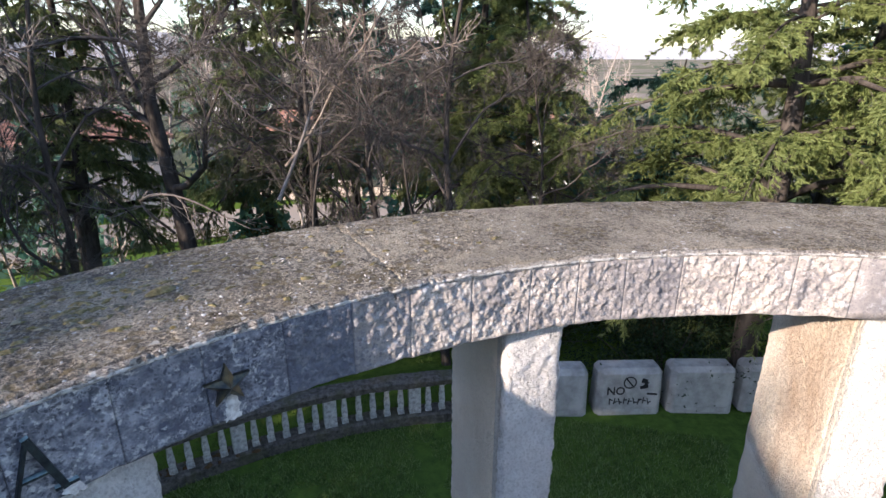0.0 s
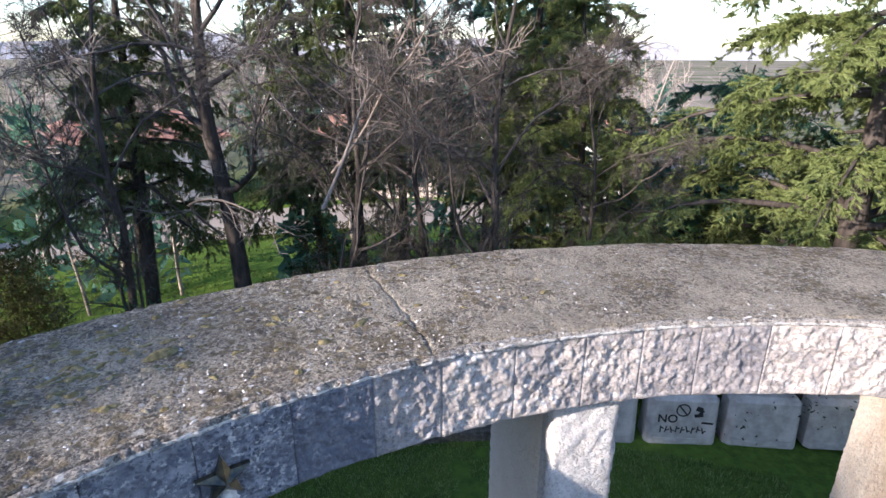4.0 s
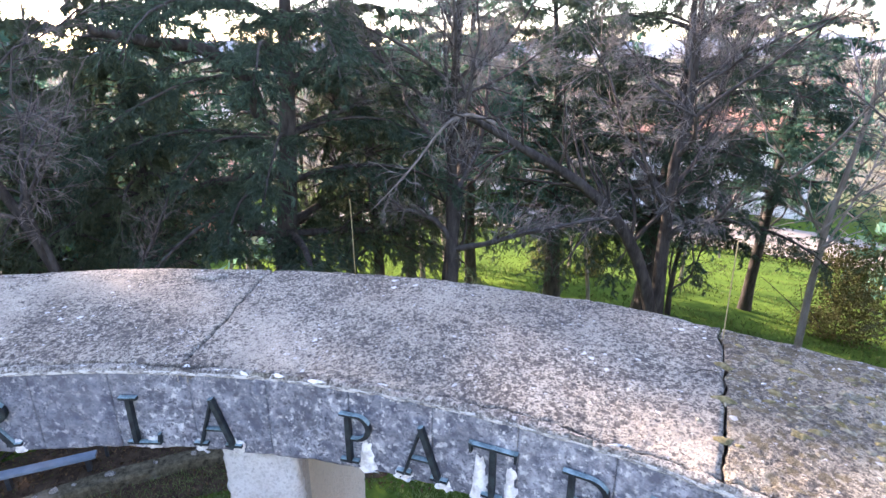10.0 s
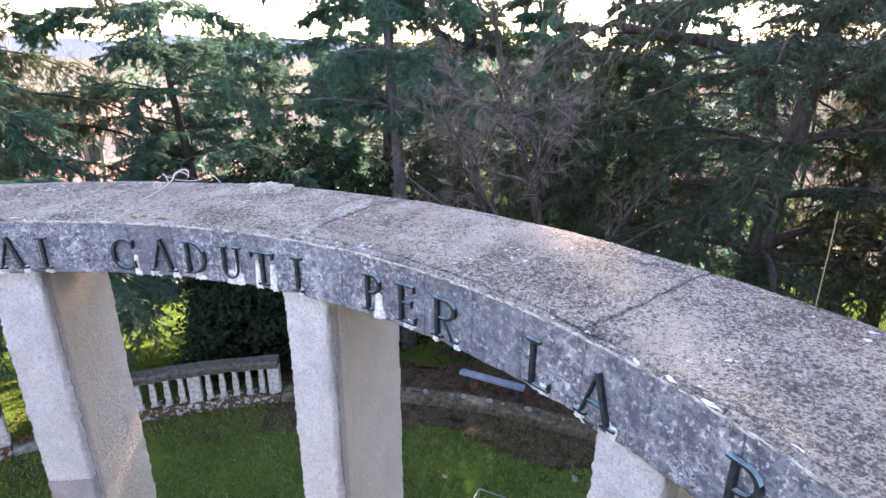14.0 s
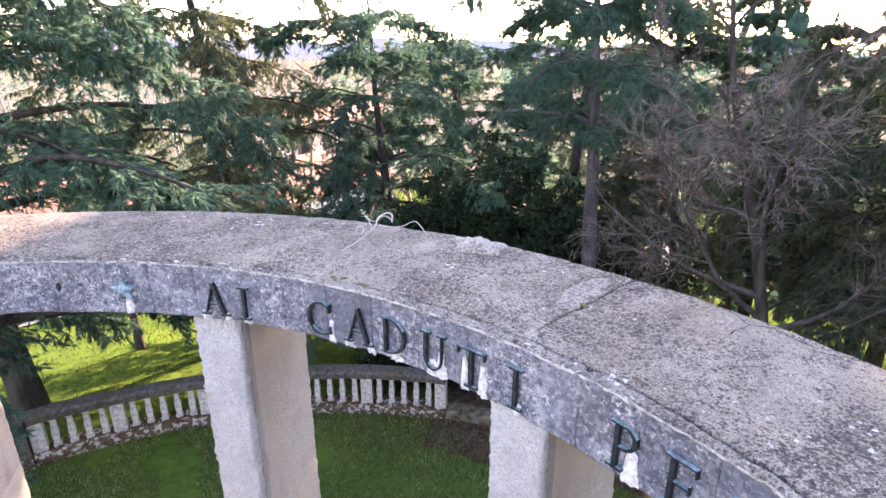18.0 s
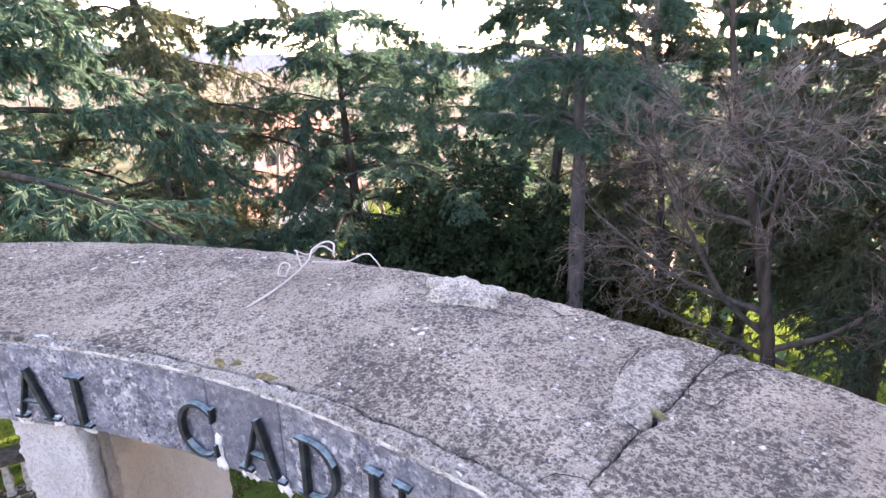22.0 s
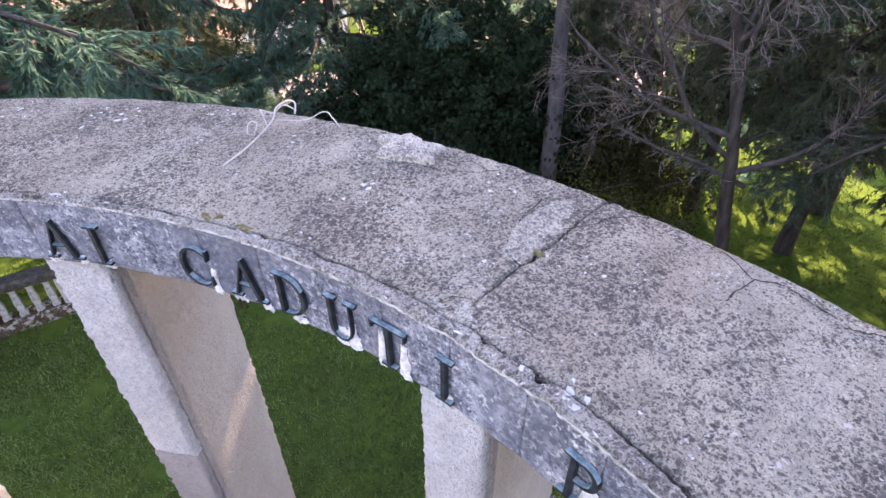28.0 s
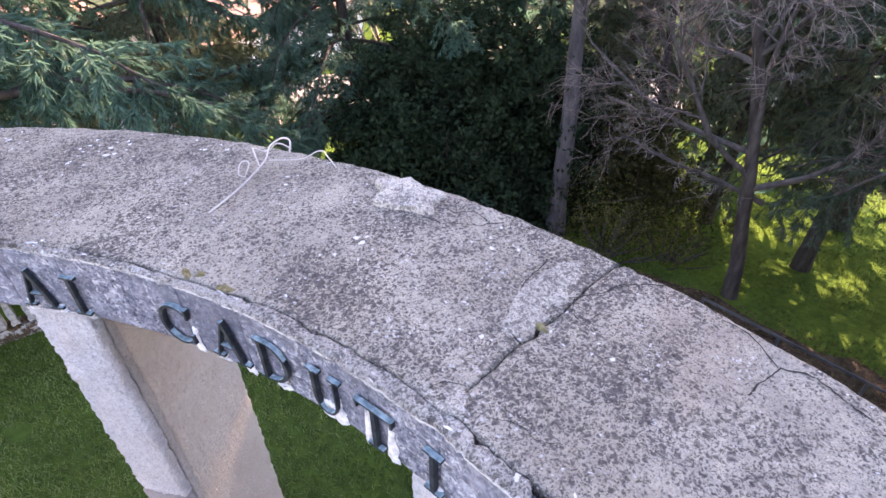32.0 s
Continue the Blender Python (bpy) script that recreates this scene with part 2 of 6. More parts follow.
M_EDGE = n.color(n.mix(n.ramp(g, (0.47, 0.0), (0.54, 0.85)), c, (0.60, 0.585, 0.57)))
n = Nodes("moss", 0.95, spec=0.1)
g = n.noise(60, 4, 0.7)
n.bump(g, 0.9, 0.01)
M_MOSS = n.color(n.mix(n.ramp(g, (0.35, 0.0), (0.7, 1.0)), n.mix(n.obj_random(), (0.10, 0.078, 0.034), (0.075, 0.072, 0.032)), (0.28, 0.23, 0.125)))
n = Nodes("grey_moss", 0.95, spec=0.1)
g = n.noise(80, 4, 0.7)
n.bump(g, 0.9, 0.008)
M_MOSS_GREY = n.color(n.mix(n.ramp(g, (0.35, 0.0), (0.65, 1.0)), n.mix(n.obj_random(), (0.10, 0.086, 0.058), (0.125, 0.112, 0.08)), (0.30, 0.265, 0.195)))
n = Nodes("rusty_moss", 0.95, spec=0.1)
g = n.noise(45, 4, 0.7)
n.bump(g, 0.9, 0.012)
M_MOSS_RED = n.color(n.mix(n.ramp(g, (0.35, 0.0), (0.7, 1.0)), n.mix(n.isle(), (0.045, 0.022, 0.012), (0.05, 0.045, 0.015)), (0.16, 0.09, 0.045)))
n = Nodes("lichen", 0.95, spec=0.1)
M_LICHEN = n.color(n.mix(n.isle(), (0.42, 0.40, 0.38), (0.66, 0.64, 0.62)))


def leaf_material(name, *cols, trans=0.35, rough=0.65, spec=0.12):
    n = Nodes(name, rough, spec=spec)
    c = n.ramp(n.isle(), *[(i / max(1, len(cols) - 1), c) for i, c in enumerate(cols)])
    c = n.mix(n.ramp(n.noise(0.55, 3, 0.5), (0.4, 0.0), (0.65, 0.5)), c, cols[-1])
    n.color(c)
    t = n.t.nodes.new("ShaderNodeBsdfTranslucent")
    m = n.t.nodes.new("ShaderNodeMixShader")
    m.inputs[0].default_value = trans
    out = n.t.nodes["Material Output"]
    n.link(c, t.inputs[0])
    n.link(n.b.outputs[0], m.inputs[1])
    n.link(t.outputs[0], m.inputs[2])
    n.link(m.outputs[0], out.inputs[0])
    return n.mat


M_CEDAR = leaf_material("cedar_needles", (0.032, 0.088, 0.066), (0.066, 0.150, 0.108), (0.125, 0.225, 0.155), trans=0.5)
M_CEDAR_LIGHT = leaf_material("light_cedar_needles", (0.075, 0.105, 0.030), (0.150, 0.190, 0.062), (0.25, 0.29, 0.110), trans=0.28)
M_CEDAR_BROWN = leaf_material("browned_needles", (0.050, 0.080, 0.050), (0.090, 0.125, 0.075), (0.15, 0.175, 0.100), trans=0.45)
M_CEDAR_DEEP = leaf_material("deep_green_needles", (0.034, 0.056, 0.040), (0.060, 0.094, 0.062), (0.10, 0.140, 0.092), trans=0.45)
M_CEDAR_LIME = leaf_material("pale_green_needles", (0.080, 0.110, 0.045), (0.135, 0.170, 0.070), (0.20, 0.225, 0.10), trans=0.45)
M_SHRUB_DULL = leaf_material("dull_olive_scales", (0.050, 0.055, 0.020), (0.095, 0.095, 0.036), (0.15, 0.135, 0.06))
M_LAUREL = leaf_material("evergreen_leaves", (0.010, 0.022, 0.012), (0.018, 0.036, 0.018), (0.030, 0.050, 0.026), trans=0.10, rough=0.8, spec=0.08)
M_SHRUB = leaf_material("yellow_green_leaves", (0.06, 0.08, 0.015), (0.12, 0.14, 0.03), (0.18, 0.17, 0.05))
M_HEDGE = leaf_material("hedge_leaves", (0.025, 0.035, 0.012), (0.05, 0.055, 0.02), (0.08, 0.07, 0.03))
M_GRASS = leaf_material("grass_blades", (0.050, 0.092, 0.026), (0.13, 0.205, 0.060), (0.27, 0.34, 0.13), trans=0.4)
M_GRASS_SUN = leaf_material("meadow_blades", (0.052, 0.088, 0.018), (0.084, 0.124, 0.027), (0.125, 0.160, 0.042), trans=0.3)
M_DRY = leaf_material("dry_leaves", (0.06, 0.035, 0.018), (0.12, 0.07, 0.035), (0.20, 0.13, 0.07), trans=0.1)


def bark_material(name, a, b, rough=0.9):
    n = Nodes(name, rough, spec=0.15)
    g = n.noise(9, 5, 0.65, (1, 1, 0.25))
    n.bump(g, 0.8, 0.03)
    return n.color(n.mix(n.ramp(g, (0.35, 0.0), (0.65, 1.0)), a, b))


M_BARK = bark_material("dark_bark", (0.035, 0.029, 0.026), (0.095, 0.080, 0.070))
M_BARK_GREY = bark_material("grey_bark", (0.055, 0.047, 0.043), (0.12, 0.105, 0.098))
M_BARK_COOL = bark_material("cool_grey_bark", (0.060, 0.056, 0.060), (0.13, 0.122, 0.126))
M_TWIG_RUSSET = bark_material("russet_grey_twigs", (0.16, 0.125, 0.108), (0.28, 0.225, 0.20))
M_TWIG_DARK = bark_material("dark_brown_twigs", (0.058, 0.051, 0.046), (0.118, 0.104, 0.094))
M_TWIG = bark_material("grey_brown_twigs", (0.15, 0.13, 0.12), (0.27, 0.24, 0.22))
M_VINE = bark_material("pale_dry_vine", (0.42, 0.36, 0.32), (0.60, 0.54, 0.48))
# paler copy for the far woods, their sunlight put into the bark colour
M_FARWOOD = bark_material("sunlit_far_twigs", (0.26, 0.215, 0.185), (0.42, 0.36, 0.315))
M_STALK = bark_material("straw_stalk", (0.20, 0.16, 0.08), (0.32, 0.26, 0.14))
M_TWIG_PALE = bark_material("pale_twigs", (0.15, 0.12, 0.10), (0.28, 0.235, 0.20))

n = Nodes("ground_soil_and_turf", 0.95, spec=0.0)
g1, g2 = n.noise(0.35, 5, 0.6), n.noise(6, 6, 0.7)
c = n.mix(n.ramp(g2, (0.3, 0.0), (0.7, 1.0)), (0.035, 0.065, 0.016), (0.095, 0.155, 0.030))
c = n.mix(n.ramp(g1, (0.45, 0.0), (0.65, 0.5)), c, (0.115, 0.18, 0.028))
n.bump(g2, 0.6, 0.05)
# beyond the road: pale fields, stubble and built-up land
ln = n.t.nodes.new("ShaderNodeVectorMath")
ln.operation = "LENGTH"
n.link(n.co, ln.inputs[0])
fields = n.mix(n.ramp(n.noise(0.018, 3, 0.5), (0.42, 0.0), (0.58, 1.0)), (0.12, 0.13, 0.075), (0.235, 0.20, 0.165))
fields = n.mix(n.ramp(n.noise(0.09, 3, 0.6), (0.5, 0.0), (0.7, 0.6)), fields, (0.31, 0.275, 0.235))
far = n.t.nodes.new("ShaderNodeMapRange")
far.inputs["From Min"].default_value, far.inputs["From Max"].default_value = 44.0, 62.0
n.link(ln.outputs["Value"], far.inputs["Value"])
c = n.mix(far.outputs[0], c, fields)
M_GROUND = n.color(c)
n = Nodes("bare_earth", 0.95, spec=0.1)
g = n.noise(7, 6, 0.7)
n.bump(g, 0.8, 0.04)
M_EARTH = n.color(n.mix(n.ramp(g, (0.35, 0.0), (0.65, 1.0)), (0.035, 0.022, 0.015), (0.11, 0.075, 0.05)))
n = Nodes("asphalt", 0.9, spec=0.2)
g = n.noise(3, 6, 0.7)
M_ROAD = n.color(n.mix(g, (0.24, 0.205, 0.17), (0.34, 0.295, 0.25)))
n = Nodes("old_cast_concrete", 0.9, spec=0.2)
g = n.noise(9, 5, 0.7)
h = n.noise(1.3, 4, 0.6)
n.bump(g, 0.5, 0.012)
c = n.mix(n.ramp(g, (0.35, 0.0), (0.65, 1.0)), (0.13, 0.12, 0.105), (0.36, 0.34, 0.31))
M_CAST = n.color(n.mix(n.ramp(h, (0.5, 0.0), (0.7, 0.6)), c, (0.07, 0.065, 0.05)))
n = Nodes("flaking_kerb_paint", 0.93, spec=0.15)
g, h = n.noise(11, 6, 0.72), n.noise(30, 4, 0.7)
n.bump(g, 0.7, 0.014)
c = n.mix(n.ramp(h, (0.36, 0.0), (0.64, 1.0)), (0.050, 0.030, 0.018), (0.13, 0.095, 0.065))
M_KERB = n.color(n.mix(n.ramp(g, (0.52, 0.0), (0.55, 0.9)), c, (0.46, 0.44, 0.40)))
n = Nodes("mossy_rail_concrete", 0.93, spec=0.15)
g, h = n.noise(14, 5, 0.7), n.noise(2.2, 4, 0.6)
n.bump(g, 0.6, 0.012)
c = n.mix(n.ramp(g, (0.36, 0.0), (0.64, 1.0)), (0.048, 0.043, 0.036), (0.15, 0.137, 0.120))
M_RAIL = n.color(n.mix(n.ramp(h, (0.50, 0.0), (0.66, 0.7)), c, (0.085, 0.085, 0.045)))
n = Nodes("moss_grown_kerb", 0.95, spec=0.1)
g, h = n.noise(10, 6, 0.72), n.noise(3.0, 4, 0.6)
n.bump(g, 0.9, 0.03)
c = n.mix(n.ramp(g, (0.36, 0.0), (0.62, 1.0)), (0.040, 0.034, 0.022), (0.17, 0.145, 0.095))
M_MOSSWALL = n.color(n.mix(n.ramp(h, (0.52, 0.0), (0.66, 0.7)), c, (0.22, 0.20, 0.16)))
n = Nodes("whitewashed_concrete", 0.9, spec=0.2)
g = n.noise(12, 5, 0.7)
n.bump(g, 0.5, 0.01)
M_BALUSTER = n.color(n.mix(n.ramp(g, (0.35, 0.0), (0.6, 1.0)), (0.26, 0.25, 0.23), (0.60, 0.585, 0.55)))


def plain_material(name, a, b, rough=0.7, metal=0.0, scale=4.0):
    n = Nodes(name, rough, metal)
    return n.color(n.mix(n.ramp(n.noise(scale, 4, 0.6), (0.35, 0.0), (0.65, 1.0)), a, b))


M_BLOCK = plain_material("pale_block_concrete", (0.26, 0.255, 0.24), (0.44, 0.43, 0.41), 0.9)
M_SPRAY = Nodes("black_spray_paint", 0.6).color((0.012, 0.012, 0.013))
M_BLUE = plain_material("blue_painted_wood", (0.16, 0.21, 0.27), (0.26, 0.31, 0.37), 0.7)
M_METAL = plain_material("dull_steel", (0.05, 0.055, 0.06), (0.11, 0.115, 0.12), 0.5, 0.6)
M_GALV = plain_material("galvanised_wire", (0.30, 0.33, 0.34), (0.45, 0.48, 0.48), 0.5, 0.5)
M_WHITEWALL = plain_material("white_render", (0.66, 0.64, 0.61), (0.78, 0.76, 0.73), 0.9, 0, 0.5)
M_YELLOWWALL = plain_material("yellow_render", (0.62, 0.43, 0.14), (0.70, 0.50, 0.19), 0.9, 0, 0.5)
M_PINKWALL = plain_material("pale_pink_render", (0.60, 0.48, 0.40), (0.70, 0.57, 0.48), 0.9, 0, 0.5)
M_REDWALL = plain_material("brick_red_render", (0.36, 0.13, 0.08), (0.46, 0.19, 0.12), 0.9, 0, 0.5)
M_TILE = plain_material("clay_roof_tile", (0.30, 0.13, 0.085), (0.45, 0.24, 0.17), 0.85, 0, 1.5)
M_GLASS_DARK = Nodes("window_glass", 0.08, 0.0, 0.5).color((0.02, 0.025, 0.03))
M_SHUTTER = plain_material("dark_shutter", (0.05, 0.06, 0.05), (0.09, 0.10, 0.08))
M_CAR_WHITE = Nodes("white_car_paint", 0.25, 0.0, 0.5).color((0.72, 0.73, 0.75))
M_CAR_BLUE = Nodes("blue_car_paint", 0.25, 0.0, 0.5).color((0.06, 0.12, 0.28))
M_RUBBER = Nodes("black_rubber", 0.8).color((0.015, 0.015, 0.016))
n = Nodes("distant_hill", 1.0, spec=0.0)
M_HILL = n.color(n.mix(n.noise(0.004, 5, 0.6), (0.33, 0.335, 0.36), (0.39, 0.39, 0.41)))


# ---- geometry helpers ----
def vnoise(p, scale, seed=0):
    """Smooth value noise, -1 to 1, at the rows of p."""
    q = np.asarray(p, float) * scale + 17.3 * seed
    i = np.floor(q).astype(np.int64)
    f = q - i
    f = f * f * (3 - 2 * f)
    out = np.zeros(len(q))
    for dx in (0, 1):
        for dy in (0, 1):
            for dz in (0, 1):
                h = (i[:, 0] + dx) * 374761393 + (i[:, 1] + dy) * 668265263 + (i[:, 2] + dz) * 2147483647 + seed * 974711
                h = (h ^ (h >> 13)) * 1274126177
                h = ((h ^ (h >> 16)) & 0xFFFF) / 32767.5 - 1
                w = (f[:, 0] if dx else 1 - f[:, 0]) * (f[:, 1] if dy else 1 - f[:, 1]) * (f[:, 2] if dz else 1 - f[:, 2])
                out += w * h
    return out


def fbm(p, scale, octaves=4, gain=0.55, seed=0):
    out, amp = 0, 1.0
    for k in range(octaves):
        out = out + amp * vnoise(p, scale * 2 ** k, seed + k)
        amp *= gain
    return out


def mesh_of(name, verts, faces, mats, smooth=True, index=None):
    """A mesh from arrays; faces all of one size."""
    verts = np.asarray(verts, np.float32)
    faces = np.asarray(faces, np.int32)
    me = bpy.data.meshes.new(name)
    k = faces.shape[1]
    me.vertices.add(len(verts))
    me.vertices.foreach_set("co", verts.ravel())
    me.loops.add(faces.size)
    me.loops.foreach_set("vertex_index", faces.ravel())
    me.polygons.add(len(faces))
    me.polygons.foreach_set("loop_start", np.arange(0, faces.size, k, dtype=np.int32))
    me.polygons.foreach_set("use_smooth", np.full(len(faces), smooth))
    for m in (mats if isinstance(mats, (list, tuple)) else [mats]):
        me.materials.append(m)
    if index is not None:
        me.polygons.foreach_set("material_index", np.asarray(index, np.int32))
    me.update(calc_edges=True)
    me.validate()
    return me


def put(name, me, parent=None, label="", at=None):
    ob = new(name, me)
    if parent is not None:
        ob.parent = parent
    if at is not None:
        ob.matrix_basis = at
    if label:
        ob["label"] = label
    return ob


def part(name, bm, material, parent, label="", smooth=False):
    me = bpy.data.meshes.new(name)
    bm.to_mesh(me)
    bm.free()
    me.materials.append(material)
    if smooth:
        me.polygons.foreach_set("use_smooth", np.ones(len(me.polygons), bool))
    return put(name, me, parent, label)


def box(bm, sx, sy, sz, at=(0, 0, 0), bevel=0.0, rz=0.0):
    """A box of that size, its base's middle at `at`."""
    r = bmesh.ops.create_cube(bm, size=1.0)
    m = Matrix.Translation(at) @ Matrix.Rotation(radians(rz), 4, "Z") @ Matrix.Translation((0, 0, sz / 2)) @ Matrix.Diagonal((sx, sy, sz, 1))
    bmesh.ops.transform(bm, matrix=m, verts=r["verts"])
    if bevel:
        edges = list({e for v in r["verts"] for e in v.link_edges})
        bmesh.ops.bevel(bm, geom=edges, offset=bevel, segments=2, affect="EDGES", profile=0.6)
    return bm


def grid_faces(n, m, base=0, flip=False):
    """Quads of an n by m grid of vertices."""
    i, j = np.meshgrid(np.arange(n - 1), np.arange(m - 1), indexing="ij")
    a = (i * m + j).ravel() + base
    f = np.stack([a, a + m, a + m + 1, a + 1], 1)
    return f[:, ::-1] if flip else f


def empty(name, at=(0, 0, 0), rz=0.0):
    e = new(name)
    e.matrix_basis = pose(*at, 0, 0, rz)
    e.empty_display_size = 0.2
    return e


def tubes(P, R, sides):
    """Tapered tubes along the polylines P (n, k, 3) with radii R (n, k)."""
    n, k, _ = P.shape
    T = np.gradient(P, axis=1)
    T /= np.linalg.norm(T, axis=2, keepdims=True) + 1e-9
    ref = np.where(np.abs(T[:, :1, 2:3]) > 0.8, np.array([[[1.0, 0, 0]]]), np.array([[[0, 0, 1.0]]]))
    U = np.cross(T, np.broadcast_to(ref, T.shape))
    U /= np.linalg.norm(U, axis=2, keepdims=True) + 1e-9
    W = np.cross(T, U)
    a = np.arange(sides) * 2 * np.pi / sides
    ring = U[:, :, None, :] * np.cos(a)[None, None, :, None] + W[:, :, None, :] * np.sin(a)[None, None, :, None]
    V = (P[:, :, None, :] + ring * R[:, :, None, None]).reshape(-1, 3)
    b = (np.arange(n) * k * sides)[:, None, None] + (np.arange(k - 1) * sides)[None, :, None] + np.arange(sides)[None, None, :]
    nx = (np.arange(n) * k * sides)[:, None, None] + (np.arange(k - 1) * sides)[None, :, None] + ((np.arange(sides) + 1) % sides)[None, None, :]
    F = np.stack([b, nx, nx + sides, b + sides], -1).reshape(-1, 4)
    return V, F


def join(*chunks):
    V, F, base = [], [], 0
    for v, f in chunks:
        V.append(v)
        F.append(f + base)
        base += len(v)
    return np.concatenate(V), np.concatenate(F)


# ---- terrain ----
CX, CY = 1.10, -0.975
R_BAL = 8.75


def road_distance(a):
    """Distance of the road from the memorial, by direction in degrees."""
    d = (a - 205.0) % 360
    d = np.where(d > 180, d - 360, d)
    s = np.clip((d + 45) / 75, 0, 1)
    return 40.0 - 10.0 * s * s * (3 - 2 * s)


def land(x, y):
    x, y = np.asarray(x, float), np.asarray(y, float)
    r = np.hypot(x - CX, y - CY)
    a = np.degrees(np.arctan2(y - CY, x - CX)) % 360
    rd = road_distance(a)
    s = np.clip(r - 9.4, 0, None)
    z = -5.0 * np.clip(s / (rd - 13.4), 0, 1)
    z = z - 0.008 * np.clip(r - rd - 4, 0, 900)
    p = np.stack([x, y, 0 * x], -1).reshape(-1, 3)
    bump = (0.22 * vnoise(p, 0.17, 3) + 0.05 * vnoise(p, 0.8, 4)).reshape(np.shape(x))
    return z + bump * np.clip((r - 9.3) / 5, 0, 1) * np.clip((rd - 4 - r) / 4, 0, 1) + 0.015 * vnoise(p, 1.3, 5).reshape(np.shape(x)) * (r < 9)


rr = np.concatenate([np.linspace(0, 9.2, 30), np.linspace(9.6, 60, 100), np.geomspace(62, 4500, 60)])
aa = np.linspace(0, 2 * np.pi, 241)
Rg, Ag = np.meshgrid(rr, aa, indexing="ij")
X, Y = CX + Rg * np.cos(Ag), CY + Rg * np.sin(Ag)
V = np.stack([X, Y, land(X, Y)], -1).reshape(-1, 3)
tagged(put("ground", mesh_of("ground", V, grid_faces(len(rr), len(aa)), M_GROUND)), "grassy hilltop falling away to a road and plain", "ground", kind="structure")

aa = np.linspace(radians(70), radians(275), 140)
off = np.linspace(-3.2, 3.2, 5)
Ag, Og = np.meshgrid(aa, off, indexing="ij")
Rg = road_distance(np.degrees(Ag)) + Og
X, Y = CX + Rg * np.cos(Ag), CY + Rg * np.sin(Ag)
V = np.stack([X, Y, land(X, Y) + 0.06], -1).reshape(-1, 3)
tagged(put("road", mesh_of("road", V, grid_faces(len(aa), 5, flip=True), M_ROAD)), "pale worn asphalt road below the hill", "road", kind="structure")

# far hills closing the view, distance haze put into their blue-grey colour
hv, hf = [], []
for k, (dist, top, seed) in enumerate(((3000, 60, 1), (3900, 170, 2))):
    a = np.linspace(0, 2 * np.pi, 361)
    p = np.stack([np.cos(a) * 6, np.sin(a) * 6, 0 * a], 1)
    h = top * (0.55 + 0.45 * fbm(p, 0.8, 4, 0.5, seed))
    ring_v = np.stack([np.stack([dist * np.cos(a), dist * np.sin(a), 0 * a - 60], 1), np.stack([(dist + 250) * np.cos(a), (dist + 250) * np.sin(a), h], 1)], 0)
    hv.append(ring_v.reshape(-1, 3))
    hf.append(grid_faces(2, 361))
V, F = join(*zip(hv, hf))
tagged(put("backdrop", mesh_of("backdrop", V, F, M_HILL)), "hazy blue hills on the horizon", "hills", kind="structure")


# ---- the memorial ring ----
RI, RO, ZT = 2.80, 3.53, 5.148
Z_FASCIA_TOP, Z_FASCIA_BOT, Z_FLOOR = 5.124, 4.868, 1.50
memorial = tagged(empty("war_memorial", (CX, CY, 0)), "round limestone war memorial, ring beam on pillars with bronze letters", "monument")


def polar(r, a, z):
    a = np.radians(a)
    return np.stack([r * np.cos(a), r * np.sin(a), z + 0 * a], -1)


# drum under the pillars
def rim(a):
    """Outer radius of the coping, by direction: the ring is a little wider on one side."""
    s = np.clip((np.asarray(a, float) % 360 - 165) / 50, 0, 1) * np.clip((300 - np.asarray(a, float) % 360) / 40, 0, 1)
    return 3.55 + 0.075 * s


aa = np.linspace(0, 360, 97)
prof = [(0.05, Z_FLOOR - 0.02), (3.58, Z_FLOOR), (3.61, Z_FLOOR - 0.02), (3.61, Z_FLOOR - 0.16), (3.54, Z_FLOOR - 0.18), (3.52, 0.4), (3.64, 0.36), (3.66, -0.1)]
V = np.concatenate([polar(r, aa, z) for r, z in prof])
put("drum", mesh_of("drum", V, grid_faces(len(prof), 97), M_BED, smooth=False), memorial, "round stone base drum")

# beam core behind the facing
prof = [(RI + 0.03, Z_FASCIA_TOP - 0.01), (RI + 0.03, Z_FASCIA_BOT + 0.004), (rim(aa) - 0.06, Z_FASCIA_BOT + 0.004), (rim(aa) - 0.06, ZT - 0.05)]
V = np.concatenate([polar(r, aa, z) for r, z in prof])
put("ring_beam", mesh_of("ring_beam", V, grid_faces(len(prof), 97), M_CAST), memorial)
# lower soffit edge of the outer side
prof = [(rim(aa) - 0.05, Z_FASCIA_BOT), (rim(aa) - 0.012, Z_FASCIA_BOT + 0.01), (rim(aa) - 0.012, ZT - 0.045), (rim(aa) - 0.05, ZT - 0.045)]
V = np.concatenate([polar(r, aa, z) for r, z in prof])
put("outer_facing", mesh_of("outer_facing", V, grid_faces(len(prof), 97), M_BED), memorial)

# coping slabs between the radial joints; gap widths by joint
JOINTS = [(60.0, 0.002), (111.1, 0.0006), (134.5, 0.0045), (162.7, 0.006), (190.05, 0.0045), (274.0, 0.003), (302.0, 0.003), (330.0, 0.003), (358.0, 0.003), (386.0, 0.003), (420.0, 0.002)]
SKEW = {134.5: 1.5, 190.05: -0.5}


def inner(a):
    """Inner edge of the slabs, ragged, further back where the mortar strip is wide."""
    a = np.asarray(a, float)
    wide = np.clip((a - 168) / 14, 0, 1) * np.clip((209 - a) / 7, 0, 1)
    p = polar(RI + 0 * a.ravel(), a.ravel(), 0)
    return RI + 0.020 + 0.024 * wide + (0.010 * fbm(p, 9, 5, 0.65, 24)).reshape(a.shape)


